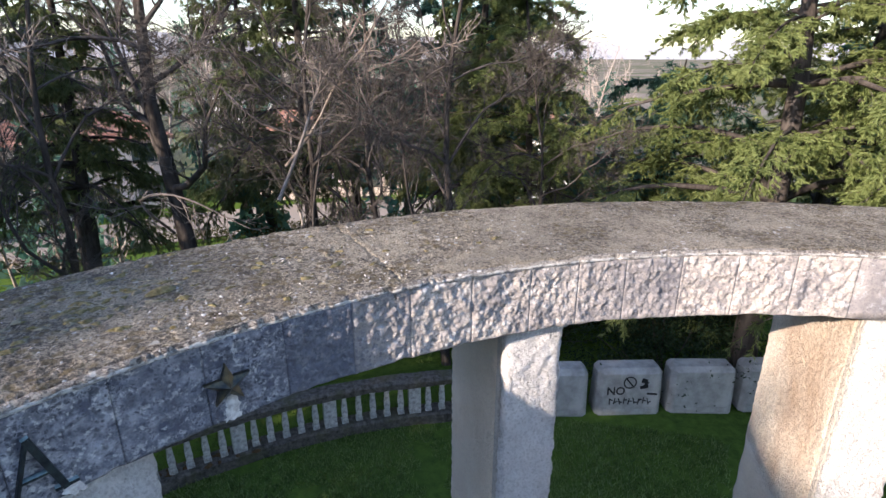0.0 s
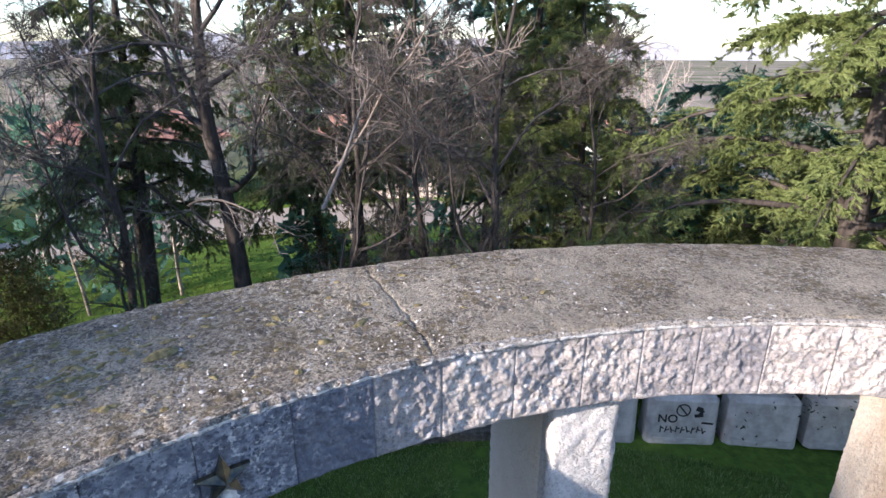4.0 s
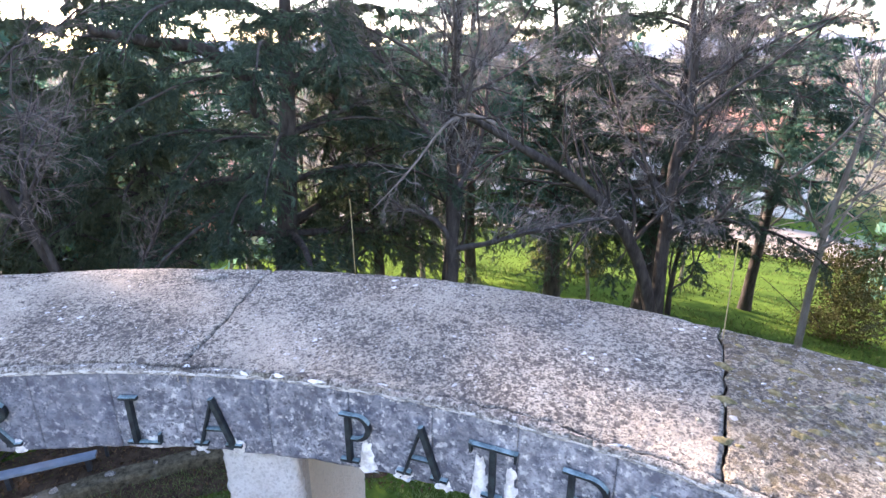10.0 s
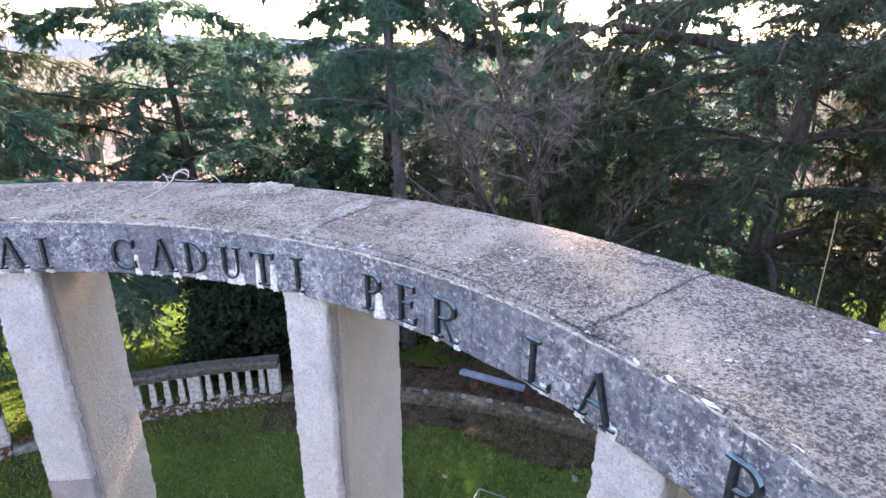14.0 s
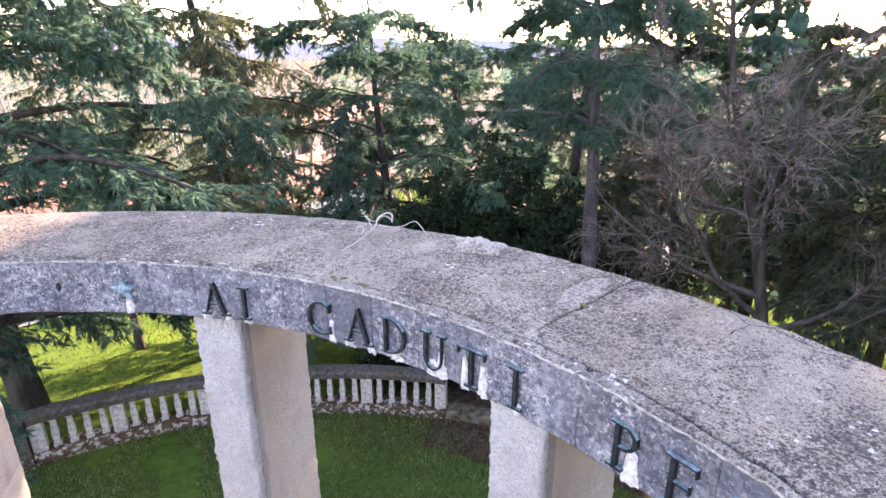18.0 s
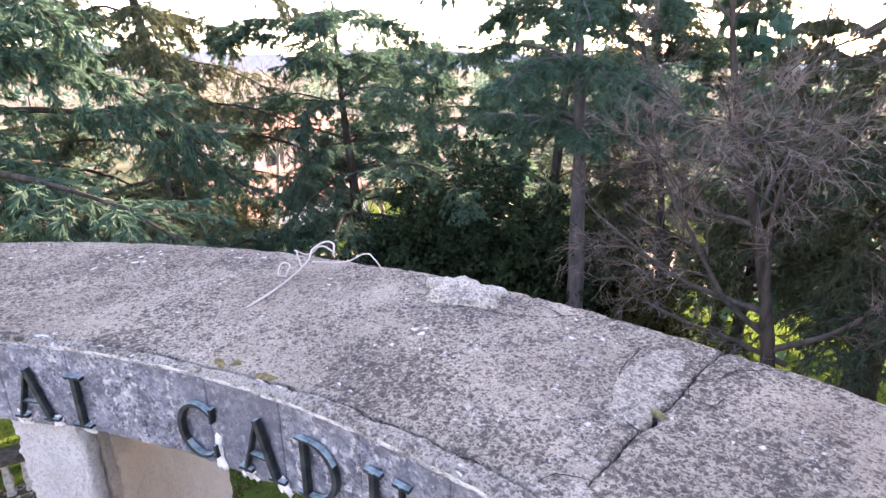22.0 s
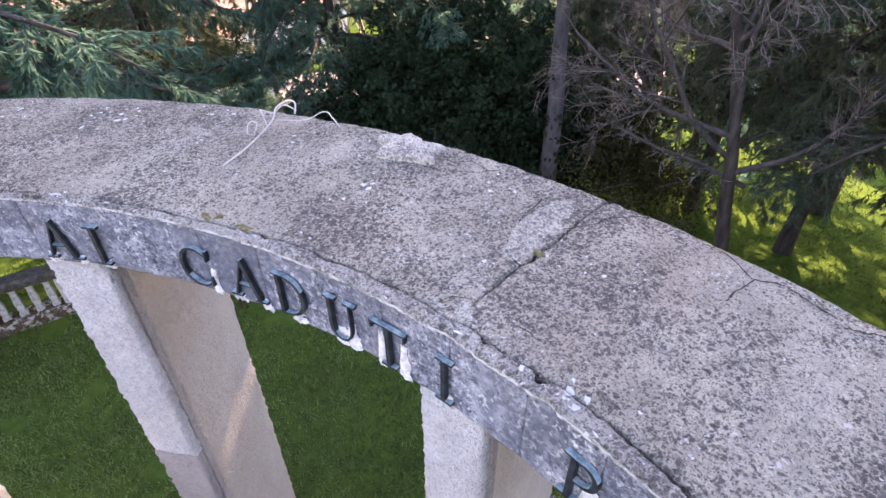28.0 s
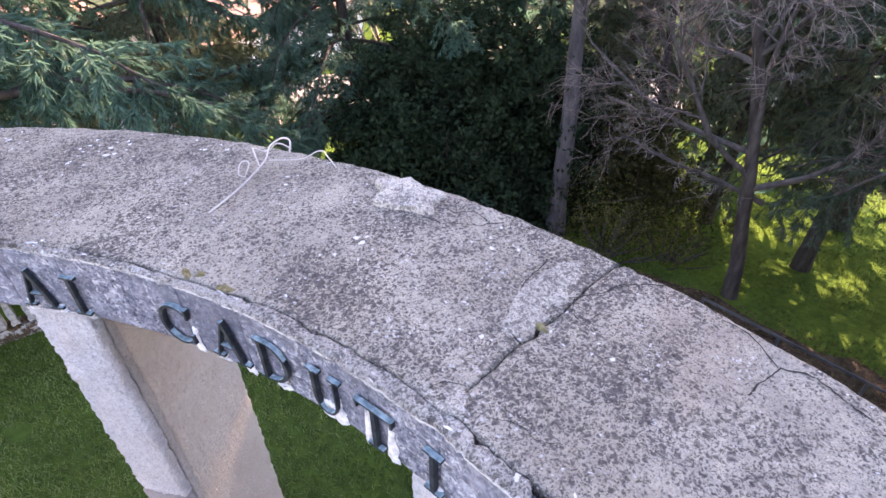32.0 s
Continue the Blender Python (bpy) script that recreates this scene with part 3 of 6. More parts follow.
def swell(p):
    """Height of the coping's uneven top over its plane."""
    p = np.asarray(p, float) * np.array([1, 1, 0])
    a = np.degrees(np.arctan2(p[:, 1], p[:, 0])) % 360
    r = np.hypot(p[:, 0], p[:, 1])
    z = 0.0045 * fbm(p, 3.0, 3, 0.5, 11) + 0.0012 * fbm(p, 24, 3, 0.6, 12) - 0.0035 * np.clip(vnoise(p, 60, 13) - 0.40, 0, 1) * 3
    grown = np.clip((135.5 - a) / 3, 0, 1) * np.clip((a - 84) / 20, 0, 1)
    lump = np.clip(fbm(p, 5.0, 3, 0.6, 14) + 0.25 + 0.5 * np.exp(-((a - 127.5) / 6) ** 2 - ((r - 3.24) / 0.16) ** 2), 0, 1)
    return z + grown * lump * 0.010 * np.clip(fbm(p, 34, 3, 0.65, 15), -0.1, 1)


def slab(a0, g0, a1, g1, fine):
    step = 0.010 if fine else 0.05
    na, nr = max(6, int(radians(a1 - a0) * 3.1 / step)), max(6, int(0.72 / step))
    u, v = np.meshgrid(np.linspace(0, 1, na), np.linspace(0, 1, nr), indexing="ij")
    ang = a0 + (a1 - a0) * u
    lo, hi = inner(ang), rim(ang) + 0.006 * fbm(polar(RO + 0 * ang.ravel(), ang.ravel(), 0), 12, 4, 0.6, 25).reshape(na, nr)
    rad = lo + (hi - lo) * v
    p = polar(rad.ravel(), ang.ravel(), 0.0)
    z = swell(p)
    z = z.reshape(na, nr)
    ed = np.minimum(np.minimum(u, 1 - u) * radians(a1 - a0) * 3.1, np.minimum(v, 1 - v) * 0.7)
    z = z - 0.003 * np.clip(1 - ed / 0.010, 0, 1) ** 2
    # broken outlines at the joints
    e0, e1 = polar(rad.ravel(), 0 * ang.ravel() + a0, 0), polar(rad.ravel(), 0 * ang.ravel() + a1, 0)
    gap = g0 * (0.35 + 1.3 * np.abs(fbm(e0, 16, 3, 0.6, 21))).reshape(na, nr)
    gap2 = g1 * (0.35 + 1.3 * np.abs(fbm(e1, 16, 3, 0.6, 22))).reshape(na, nr)
    wob0, wob1 = 0.015 * fbm(e0, 7, 4, 0.6, 23).reshape(na, nr), 0.015 * fbm(e1, 7, 4, 0.6, 23).reshape(na, nr)
    w0, w1 = np.clip(1 - u * radians(a1 - a0) * 3.1 / 0.12, 0, 1) ** 2, np.clip(1 - (1 - u) * radians(a1 - a0) * 3.1 / 0.12, 0, 1) ** 2
    ang = ang + np.degrees(((wob0 + gap) * w0 + (wob1 - gap2) * w1) / rad) + (SKEW.get(a0, 0) * w0 + SKEW.get(a1, 0) * w1) * (rad - 3.15) / 0.7
    top = polar(rad.ravel(), ang.ravel(), (ZT + z).ravel())
    F = [grid_faces(na, nr, flip=True)]
    idx = np.arange(na * nr).reshape(na, nr)
    loop = np.concatenate([idx[:, 0], idx[-1, 1:], idx[-2::-1, -1], idx[0, -2:0:-1]])
    low = top[loop].copy()
    low[:, 2] = ZT - 0.05
    n0, k = len(top), len(loop)
    i = np.arange(k)
    F.append(np.stack([loop, loop[(i + 1) % k], n0 + (i + 1) % k, n0 + i], 1))
    return np.concatenate([top, low]), np.concatenate(F)


for (a0, g0), (a1, g1) in zip(JOINTS[:-1], JOINTS[1:]):
    Vs, Fs = slab(a0, g0, a1, g1, a1 < 280)
    put("coping_slab", mesh_of("coping_slab", Vs, Fs, M_TOP_MOSSY if a1 < 140 else M_TOP), memorial)

# mortar strip between slabs and facing, crumbling, with a broken white lime edge
na = 3600
aa = np.linspace(0, 360, na)
pr = polar(RI + 0 * aa, aa, 0)
gap = 0.0016 + 0.013 * np.clip(fbm(pr, 8, 4, 0.6, 27) + 0.02, 0, 1)
for a, w in ((185.05, 0.026), (188.3, 0.014), (203.8, 0.012), (112.0, 0.012), (133.8, 0.012), (121.0, 0.008)):
    gap = gap + w * np.exp(-((aa - a) / 0.32) ** 2)
edge = inner(aa) - gap
lip = RI - 0.008 + 0.0025 * fbm(pr, 24, 4, 0.7, 31)
bite = 0.010 * np.clip(fbm(pr, 14, 4, 0.7, 33) - 0.15, 0, 1)
rows = [polar(RI + 0.004 + 0 * aa, aa, Z_FASCIA_TOP - 0.004), polar(lip + bite, aa, Z_FASCIA_TOP + 0.004), polar(lip + bite, aa, ZT - 0.010 - 0.6 * bite + 0.003 * fbm(pr, 26, 3, 0.6, 37)),
        polar(lip + 0.010 + bite, aa, ZT - 0.003 + 0.002 * fbm(pr, 30, 3, 0.6, 38))]
for f in (0.3, 0.5, 0.7, 0.88, 1.0):
    r = (lip + 0.010) * (1 - f) + edge * f
    q = polar(r, aa, 0)
    rows.append(polar(r, aa, ZT - 0.002 + 0.003 * fbm(q, 16, 4, 0.65, 39) - (0.004 if f == 1.0 else 0.0)))
rows.append(polar(edge + 0.001, aa, ZT - 0.05 + 0 * aa))
F = grid_faces(len(rows), na)
idx = np.zeros((len(rows) - 1, na - 1), int)
idx[:2] = 1
put("mortar_bed", mesh_of("mortar_bed", np.concatenate(rows), F, [M_BED, M_EDGE], index=idx.ravel()), memorial, "crumbling pale mortar strip with a white lime edge")


# facing blocks of the beam
CUTS = [74.6, 79.3, 83.9, 88.5, 93.2, 97.2, 101.2, 106.0, 110.8, 115.0, 119.5, 124.2, 128.7, 133.35, 138.1, 142.9, 147.6, 152.5, 157.5, 162.2, 167.0, 171.6, 176.3, 181.0, 185.2]
while CUTS[-1] < 428:
    CUTS.append(CUTS[-1] + 4.74)
CUTS[-1] = 434.6


def facing_block(a0, a1, seed, rough):
    n = 56 if a0 < 123 else 36 if a0 < 262 else 8
    u, v = np.meshgrid(np.linspace(0, 1, n), np.linspace(0, 1, n), indexing="ij")
    g = 0.0009
    ang = a0 + np.degrees(g / RI) + (a1 - a0 - 2 * np.degrees(g / RI)) * u
    z = Z_FASCIA_BOT + (Z_FASCIA_TOP - Z_FASCIA_BOT) * v
    p = polar(RI + 0 * ang.ravel(), ang.ravel(), z.ravel())
    d = 0.002 * vnoise(p, 3, 41) + rough * (0.75 * fbm(p, 30, 4, 0.72, 42) - 0.35 * np.abs(vnoise(p, 26, 46)))
    d = d.reshape(n, n)
    ed = np.minimum(np.minimum(u, 1 - u), np.minimum(v, 1 - v))
    d = d * np.clip(ed / 0.06, 0.25, 1) - 0.0022 * np.clip(1 - ed / 0.03, 0, 1)
    chip = 0.008 * np.clip(fbm(p, 12, 3, 0.6, 44), -1, 0.3).reshape(n, n)
    z = z + chip * np.clip(1 - v / 0.12, 0, 1) * (-1)
    top = polar((RI - d).ravel(), ang.ravel(), z.ravel())
    idx = np.arange(n * n).reshape(n, n)
    loop = np.concatenate([idx[:, 0], idx[-1, 1:], idx[-2::-1, -1], idx[0, -2:0:-1]])
    back = top[loop].copy()
    s = (RI + 0.034) / np.hypot(back[:, 0], back[:, 1])
    back[:, :2] *= s[:, None]
    i, k = np.arange(len(loop)), len(loop)
    F = np.concatenate([grid_faces(n, n), np.stack([loop, n * n + i, n * n + (i + 1) % k, loop[(i + 1) % k]], 1)])
    return np.concatenate([top, back]), F


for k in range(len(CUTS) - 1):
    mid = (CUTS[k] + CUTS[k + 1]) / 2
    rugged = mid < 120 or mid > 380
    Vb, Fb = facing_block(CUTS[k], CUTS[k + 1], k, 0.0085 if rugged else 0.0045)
    # pale stone at the sunlit end, shade-blue stone round the rest
    put("facing_block", mesh_of("facing_block", Vb, Fb, M_FASCIA_PALE if mid < 115 or mid > 380 else M_FASCIA_DARK if 138 < mid < 187 else M_FASCIA), memorial)


# pillars: inner facing stone, smooth strip, body of two stones
def hammered(x0, x1, y0, y1, z0, z1, amp, seed, step=0.022):
    chunks = []
    cx, cy, cz = (x0 + x1) / 2, (y0 + y1) / 2, (z0 + z1) / 2

    def face(o, du, dv, lu, lv):
        nu, nv = max(3, int(lu / step)), max(3, int(lv / step))
        u, v = np.meshgrid(np.linspace(0, 1, nu), np.linspace(0, 1, nv), indexing="ij")
        p = np.array(o)[None] + u.reshape(-1, 1) * np.array(du) + v.reshape(-1, 1) * np.array(dv)
        return p, grid_faces(nu, nv)

    X, Y, Z = x1 - x0, y1 - y0, z1 - z0
    faces = [face((x0, y1, z0), (0, -Y, 0), (0, 0, Z), Y, Z), face((x1, y0, z0), (0, Y, 0), (0, 0, Z), Y, Z),
             face((x0, y0, z0), (X, 0, 0), (0, 0, Z), X, Z), face((x1, y1, z0), (-X, 0, 0), (0, 0, Z), X, Z),
             face((x0, y0, z1), (X, 0, 0), (0, Y, 0), X, Y)]
    Vp, Fp = join(*faces)
    n = np.stack([np.sign(Vp[:, 0] - cx) * (np.abs(np.abs(Vp[:, 0] - cx) - X / 2) < 1e-6), np.sign(Vp[:, 1] - cy) * (np.abs(np.abs(Vp[:, 1] - cy) - Y / 2) < 1e-6), 0 * Vp[:, 0]], 1)
    d = 0.75 * fbm(Vp + seed * 3.1, 42, 3, 0.65, 51) + 0.25 * vnoise(Vp + seed, 6, 55)
    corner = np.abs(n).sum(1) > 1.5
    d = np.where(corner, d - 0.9, d)
    Q = Vp + n * (amp * d)[:, None]
    key, first, back = np.unique(np.round(Vp, 5), axis=0, return_index=True, return_inverse=True)
    return Q[first], back.ravel()[Fp]


PILLARS = [69.6, 99.95, 129.6, 159.2, 190.8, 222.3, 254.4, 283.7, 313.5, 343.4, 373.3, 403.1]
PW = 0.246
for k, a in enumerate(PILLARS):
    near = k < 7
    back = 3.80 if k == 0 else 3.53
    st = 0.014 if near else 0.08
    front = M_PILLAR_DARK if k == 6 else M_PILLAR
    rust = k in (0, 6)
    seam = 3.50 + 0.05 * math.sin(2.4 * k + 1.5)
    pil = put("pillar", mesh_of("pillar", *hammered(2.945, back, -PW / 2, PW / 2, seam + 0.003, Z_FASCIA_BOT + 0.01, 0.0065, k, st), M_PILLAR_RUST if rust else M_PILLAR_SIDE), memorial, "hammered limestone pillar with rust-brown stains", pose(0, 0, 0, 0, 0, a))
    put("lower_stone", mesh_of("lower_stone", *hammered(2.945, back + 0.002, -PW / 2 - 0.001, PW / 2 + 0.001, Z_FLOOR - 0.02, seam, 0.0065, k + 40, 0.02 if k in (4, 5) else 0.06), M_PILLAR_SIDE), pil)
    put("facing_stone", mesh_of("facing_stone", *hammered(2.852, 2.908, -PW / 2 - 0.002, PW / 2 + 0.002, seam + 0.002, Z_FASCIA_BOT + 0.008, 0.008, k + 80, st), front), pil)
    put("lower_facing_stone", mesh_of("lower_facing_stone", *hammered(2.851, 2.908, -PW / 2 - 0.003, PW / 2 + 0.003, Z_FLOOR - 0.02, seam - 0.001, 0.008, k + 120, 0.02 if k in (4, 5) else 0.05), M_PILLAR_LOW), pil)
    bm = bmesh.new()
    box(bm, 0.037, PW + 0.001, Z_FASCIA_BOT - Z_FLOOR, (2.9265, 0, Z_FLOOR), 0.006)
    part("edge_strip", bm, M_STRIP, pil, "smooth mortar strip at the pillar's edge")


# ---- letters and stars ----
def wall_pose(a, z, r):
    u = radians(a)
    m = Matrix(((math.sin(u), 0, -math.cos(u), r * math.cos(u)), (-math.cos(u), 0, -math.sin(u), r * math.sin(u)), (0, 1, 0, z), (0, 0, 0, 1)))
    return m


LETTER_H = 0.162
WIDTHS = {"A": 0.84, "I": 0.17, "P": 0.60, "R": 0.76, "T": 0.78, "U": 0.74, "L": 0.60, "E": 0.60, "D": 0.76, "C": 0.84}
THICK, THIN = 0.098, 0.046
letter_meshes = {}


def arc_points(cx, cy, rx, ry, d0, d1, n=14):
    return [(cx + rx * math.cos(radians(d0 + (d1 - d0) * i / n)), cy + ry * math.sin(radians(d0 + (d1 - d0) * i / n))) for i in range(n + 1)]


def strokes_of(ch):
    """Centre lines and widths of a roman capital, in a cell one high."""
    w = WIDTHS[ch]
    s, bar = THICK, lambda x0, x1, y: ([(x0, y), (x1, y)], [THIN, THIN])
    stem = lambda x: ([(x, 0.012), (x, 0.988)], [s, s])
    foot = lambda x, y, k=0.26: ([(x - k / 2, y), (x + k / 2, y)], [0.06, 0.06])
    lo, hi = 0.03, 0.97
    if ch == "I":
        return [stem(w / 2), foot(w / 2, lo, 0.34), foot(w / 2, hi, 0.34)]
    if ch == "A":
        return [([(0.10, 0), (w * 0.50, 0.99)], [THIN, THIN]), ([(w * 0.48, 1.0), (w - 0.13, 0)], [s, s]), bar(0.20, w * 0.72, 0.36), foot(0.10, lo), foot(w - 0.12, lo, 0.30)]
    if ch == "T":
        return [stem(w / 2), bar(0.0, w, hi - 0.01), foot(w / 2, lo, 0.34), ([(0.03, 0.80), (0.02, 0.99)], [0.04, 0.06]), ([(w - 0.03, 0.80), (w - 0.02, 0.99)], [0.04, 0.06])]
    if ch == "L":
        return [stem(0.16), bar(0.1, w, lo), foot(0.16, hi, 0.32), ([(w - 0.02, 0.0), (w, 0.22)], [0.06, 0.04]), foot(0.1, lo, 0.2)]
    if ch == "E":
        return [stem(0.16), bar(0.02, w, lo), bar(0.02, w - 0.04, hi), bar(0.16, w - 0.12, 0.52), ([(w - 0.02, 0.0), (w, 0.2)], [0.06, 0.04]), ([(w - 0.05, 1.0), (w - 0.04, 0.82)], [0.06, 0.04]), ([(w - 0.12, 0.43), (w - 0.12, 0.61)], [0.04, 0.04])]
    if ch == "U":
        u = arc_points(w / 2, 0.34, w / 2 - 0.14, 0.29, 180, 360)
        return [([(0.14, 0.988), (0.14, 0.34)], [s, s]), (u, [s - 0.06 * i / 14 for i in range(15)]), ([(w - 0.14, 0.34), (w - 0.14, 0.988)], [THIN, THIN]), foot(0.14, hi, 0.28), foot(w - 0.14, hi, 0.26)]
    if ch == "C":
        c = arc_points(w * 0.54, 0.5, w * 0.46, 0.46, 48, 312, 22)
        return [(c, [THIN + (s - THIN) * math.sin(math.pi * i / 22) for i in range(23)]), ([(w * 0.86, 0.70), (w * 0.88, 0.96)], [0.05, 0.06]), ([(w * 0.86, 0.30), (w * 0.88, 0.08)], [0.05, 0.06])]
    if ch == "D":
        c = arc_points(w * 0.36, 0.5, w * 0.57, 0.465, 90, -90, 20)
        return [stem(0.16), ([(0.02, hi), (w * 0.38, hi)], [THIN, THIN]), ([(0.02, lo), (w * 0.38, lo)], [THIN, THIN]), (c, [THIN + (s - THIN) * math.sin(math.pi * i / 20) for i in range(21)])]
    c = arc_points(w * 0.48, 0.735, w * 0.40, 0.235, 90, -90, 16)
    out = [stem(0.16), ([(0.02, hi), (w * 0.5, hi)], [THIN, THIN]), ([(0.16, 0.50), (w * 0.5, 0.50)], [THIN, THIN]), (c, [THIN + (s - THIN) * math.sin(math.pi * i / 16) for i in range(17)]), foot(0.16, lo, 0.34)]
    if ch == "R":
        out += [([(w * 0.50, 0.50), (w - 0.10, 0.0)], [s, s]), foot(w - 0.08, lo, 0.24)]
    return out


def letter_mesh(ch):
    if ch in letter_meshes:
        return letter_meshes[ch]
    bm = bmesh.new()
    h, w = LETTER_H, WIDTHS[ch]
    for k, (pts, wid) in enumerate(strokes_of(ch)):
        front, back = 0.004 - 0.0006 * k, -0.012
        q = np.array(pts)
        t = np.gradient(q, axis=0)
        t /= np.linalg.norm(t, axis=1, keepdims=True)
        nrm = np.stack([-t[:, 1], t[:, 0]], 1) * np.array(wid)[:, None] / 2
        rings = []
        for a, b in zip((q + nrm - [w / 2, 0.5]) * h, (q - nrm - [w / 2, 0.5]) * h):
            m = (a + b) / 2
            inset = lambda p: m + (p - m) * 0.86
            a2, b2 = inset(a), inset(b)
            rings.append([bm.verts.new((a[0], a[1], back)), bm.verts.new((a[0], a[1], front - 0.002)), bm.verts.new((a2[0], a2[1], front)), bm.verts.new((b2[0], b2[1], front)), bm.verts.new((b[0], b[1], front - 0.002)), bm.verts.new((b[0], b[1], back))])
        for r0, r1 in zip(rings[:-1], rings[1:]):
            for i in range(5):
                bm.faces.new((r0[i], r0[i + 1], r1[i + 1], r1[i]))
        bm.faces.new(rings[0])
        bm.faces.new(rings[-1][::-1])
    bmesh.ops.recalc_face_normals(bm, faces=bm.faces)
    for f in bm.faces:
        f.material_index = 1 if f.normal.y > 0.45 else 0
    me = bpy.data.meshes.new("letter")
    bm.to_mesh(me)
    bm.free()
    me.materials.append(M_BRONZE)
    me.materials.append(M_VERDE)
    letter_meshes[ch] = me
    return me


INSCRIPTION = [("A", 221.0), ("I", 217.8), ("C", 209.5), ("A", 205.45), ("D", 201.8), ("U", 197.7), ("T", 194.1), ("I", 190.1),
               ("P", 181.7), ("E", 178.1), ("R", 174.1), ("L", 165.4), ("A", 160.8), ("P", 152.0), ("A", 148.1), ("T", 144.1), ("R", 139.3), ("I", 135.9), ("A", 132.3)]
Z_LETTER = 4.977
lime_rng = np.random.default_rng(5)


def lime_run(a, w, z1, z0, seed):
    """An irregular crust of lime on the facing."""
    rng = np.random.default_rng(seed)
    n, m = 7, 12
    u, v = np.meshgrid(np.linspace(-1, 1, n), np.linspace(0, 1, m), indexing="ij")
    wob = 0.35 * fbm(np.stack([0 * v.ravel() + seed, v.ravel() * 4, 0 * v.ravel()], 1), 1.5, 3, 0.6, seed % 50).reshape(n, m)
    x = (u * (0.55 + 0.45 * v) * (1 + wob) + 0.4 * wob) * w / 2
    ang = a - np.degrees(x / RI)
    z = z1 + (z0 - z1) * v
    th = 0.007 * (1 - np.abs(u) ** 3) * np.clip(v * 5, 0.2, 1) - 0.002
    p = polar((RI - 0.004 - th).ravel(), ang.ravel(), z.ravel())
    p[:, 2] += 0.004 * rng.standard_normal(len(p))
    return p, grid_faces(n, m)


for k, (ch, a) in enumerate(INSCRIPTION):
    put("letter", letter_mesh(ch), memorial, "blackened bronze letter " + ch, wall_pose(a, Z_LETTER + 0.004 * math.sin(5 * k), RI - 0.016))
    half = np.degrees(LETTER_H * WIDTHS[ch] / 2 / RI)
    feet = {"A": (-0.85, 0.85), "R": (-0.8, 0.9), "T": (-0.55, 0.75), "I": (0.3,), "P": (0.55,), "C": (0.75,), "D": (0.2,), "U": (-0.2, 0.5), "E": (0.1,), "L": (0.4,)}[ch]
    for j, f in enumerate(feet):
        tall = {"T": 0.115, "P": 0.10, "C": 0.09, "U": 0.10 if j else 0.05}.get(ch, 0.03)
        tall *= 0.8 + 0.4 * lime_rng.random()
        w = 0.035 + 0.03 * lime_rng.random()
        Vl, Fl = lime_run(a - f * half, w, Z_FASCIA_BOT + tall + 0.012, Z_FASCIA_BOT + 0.002, 7 * k + j + 1)
        put("lime_run", mesh_of("lime_run", Vl, Fl, M_LIME), memorial, "white lime run below a letter")


def star_mesh(r):
    bm = bmesh.new()
    tip = bm.verts.new((0, 0, 0.026))
    ring = []
    for i in range(10):
        q = r if i % 2 == 0 else 0.42 * r
        t = math.pi / 2 + i * math.pi / 5
        ring.append((bm.verts.new((q * math.cos(t), q * math.sin(t), 0.004)), bm.verts.new((q * math.cos(t), q * math.sin(t), -0.010))))
    for i in range(10):
        (a, a2), (b, b2) = ring[i], ring[(i + 1) % 10]
        bm.faces.new((tip, a, b))
        bm.faces.new((a, a2, b2, b))
    me = bpy.data.meshes.new("star")
    bm.to_mesh(me)
    bm.free()
    me.materials.append(M_VERDE)
    return me


n = Nodes("worn_bronze", 0.38, 0.85, 0.5)
M_STAR = n.color(n.mix(n.ramp(n.noise(30, 4, 0.6), (0.4, 0.0), (0.65, 1.0)), (0.05, 0.056, 0.056), (0.17, 0.15, 0.095)))
star = star_mesh(0.066)
star.materials[0] = M_STAR
star_green = star.copy()
star_green.materials[0] = M_VERDE
for a in (123.15, 230.4):
    put("star", star if a < 200 else star_green, memorial, "five-pointed worn bronze star" if a < 200 else "five-pointed star pale with verdigris", wall_pose(a, 4.992, RI - 0.018))
    Vl, Fl = lime_run(a - 0.15, 0.05, Z_FASCIA_BOT + 0.075, Z_FASCIA_BOT + 0.002, int(a))
    put("lime_run", mesh_of("lime_run", Vl, Fl, M_LIME), memorial)


# a socket left in the facing: a dark plug stands for its shade
bm = bmesh.new()
bmesh.ops.create_cone(bm, cap_ends=True, segments=10, radius1=0.013, radius2=0.011, depth=0.012)
sock = part("socket_hole", bm, M_JOINT, memorial, "dark plug standing for an empty socket in the facing stone")
sock.matrix_basis = wall_pose(236.9, 5.0, RI - 0.003) @ Matrix.Diagonal((0.8, 1.7, 1, 1))


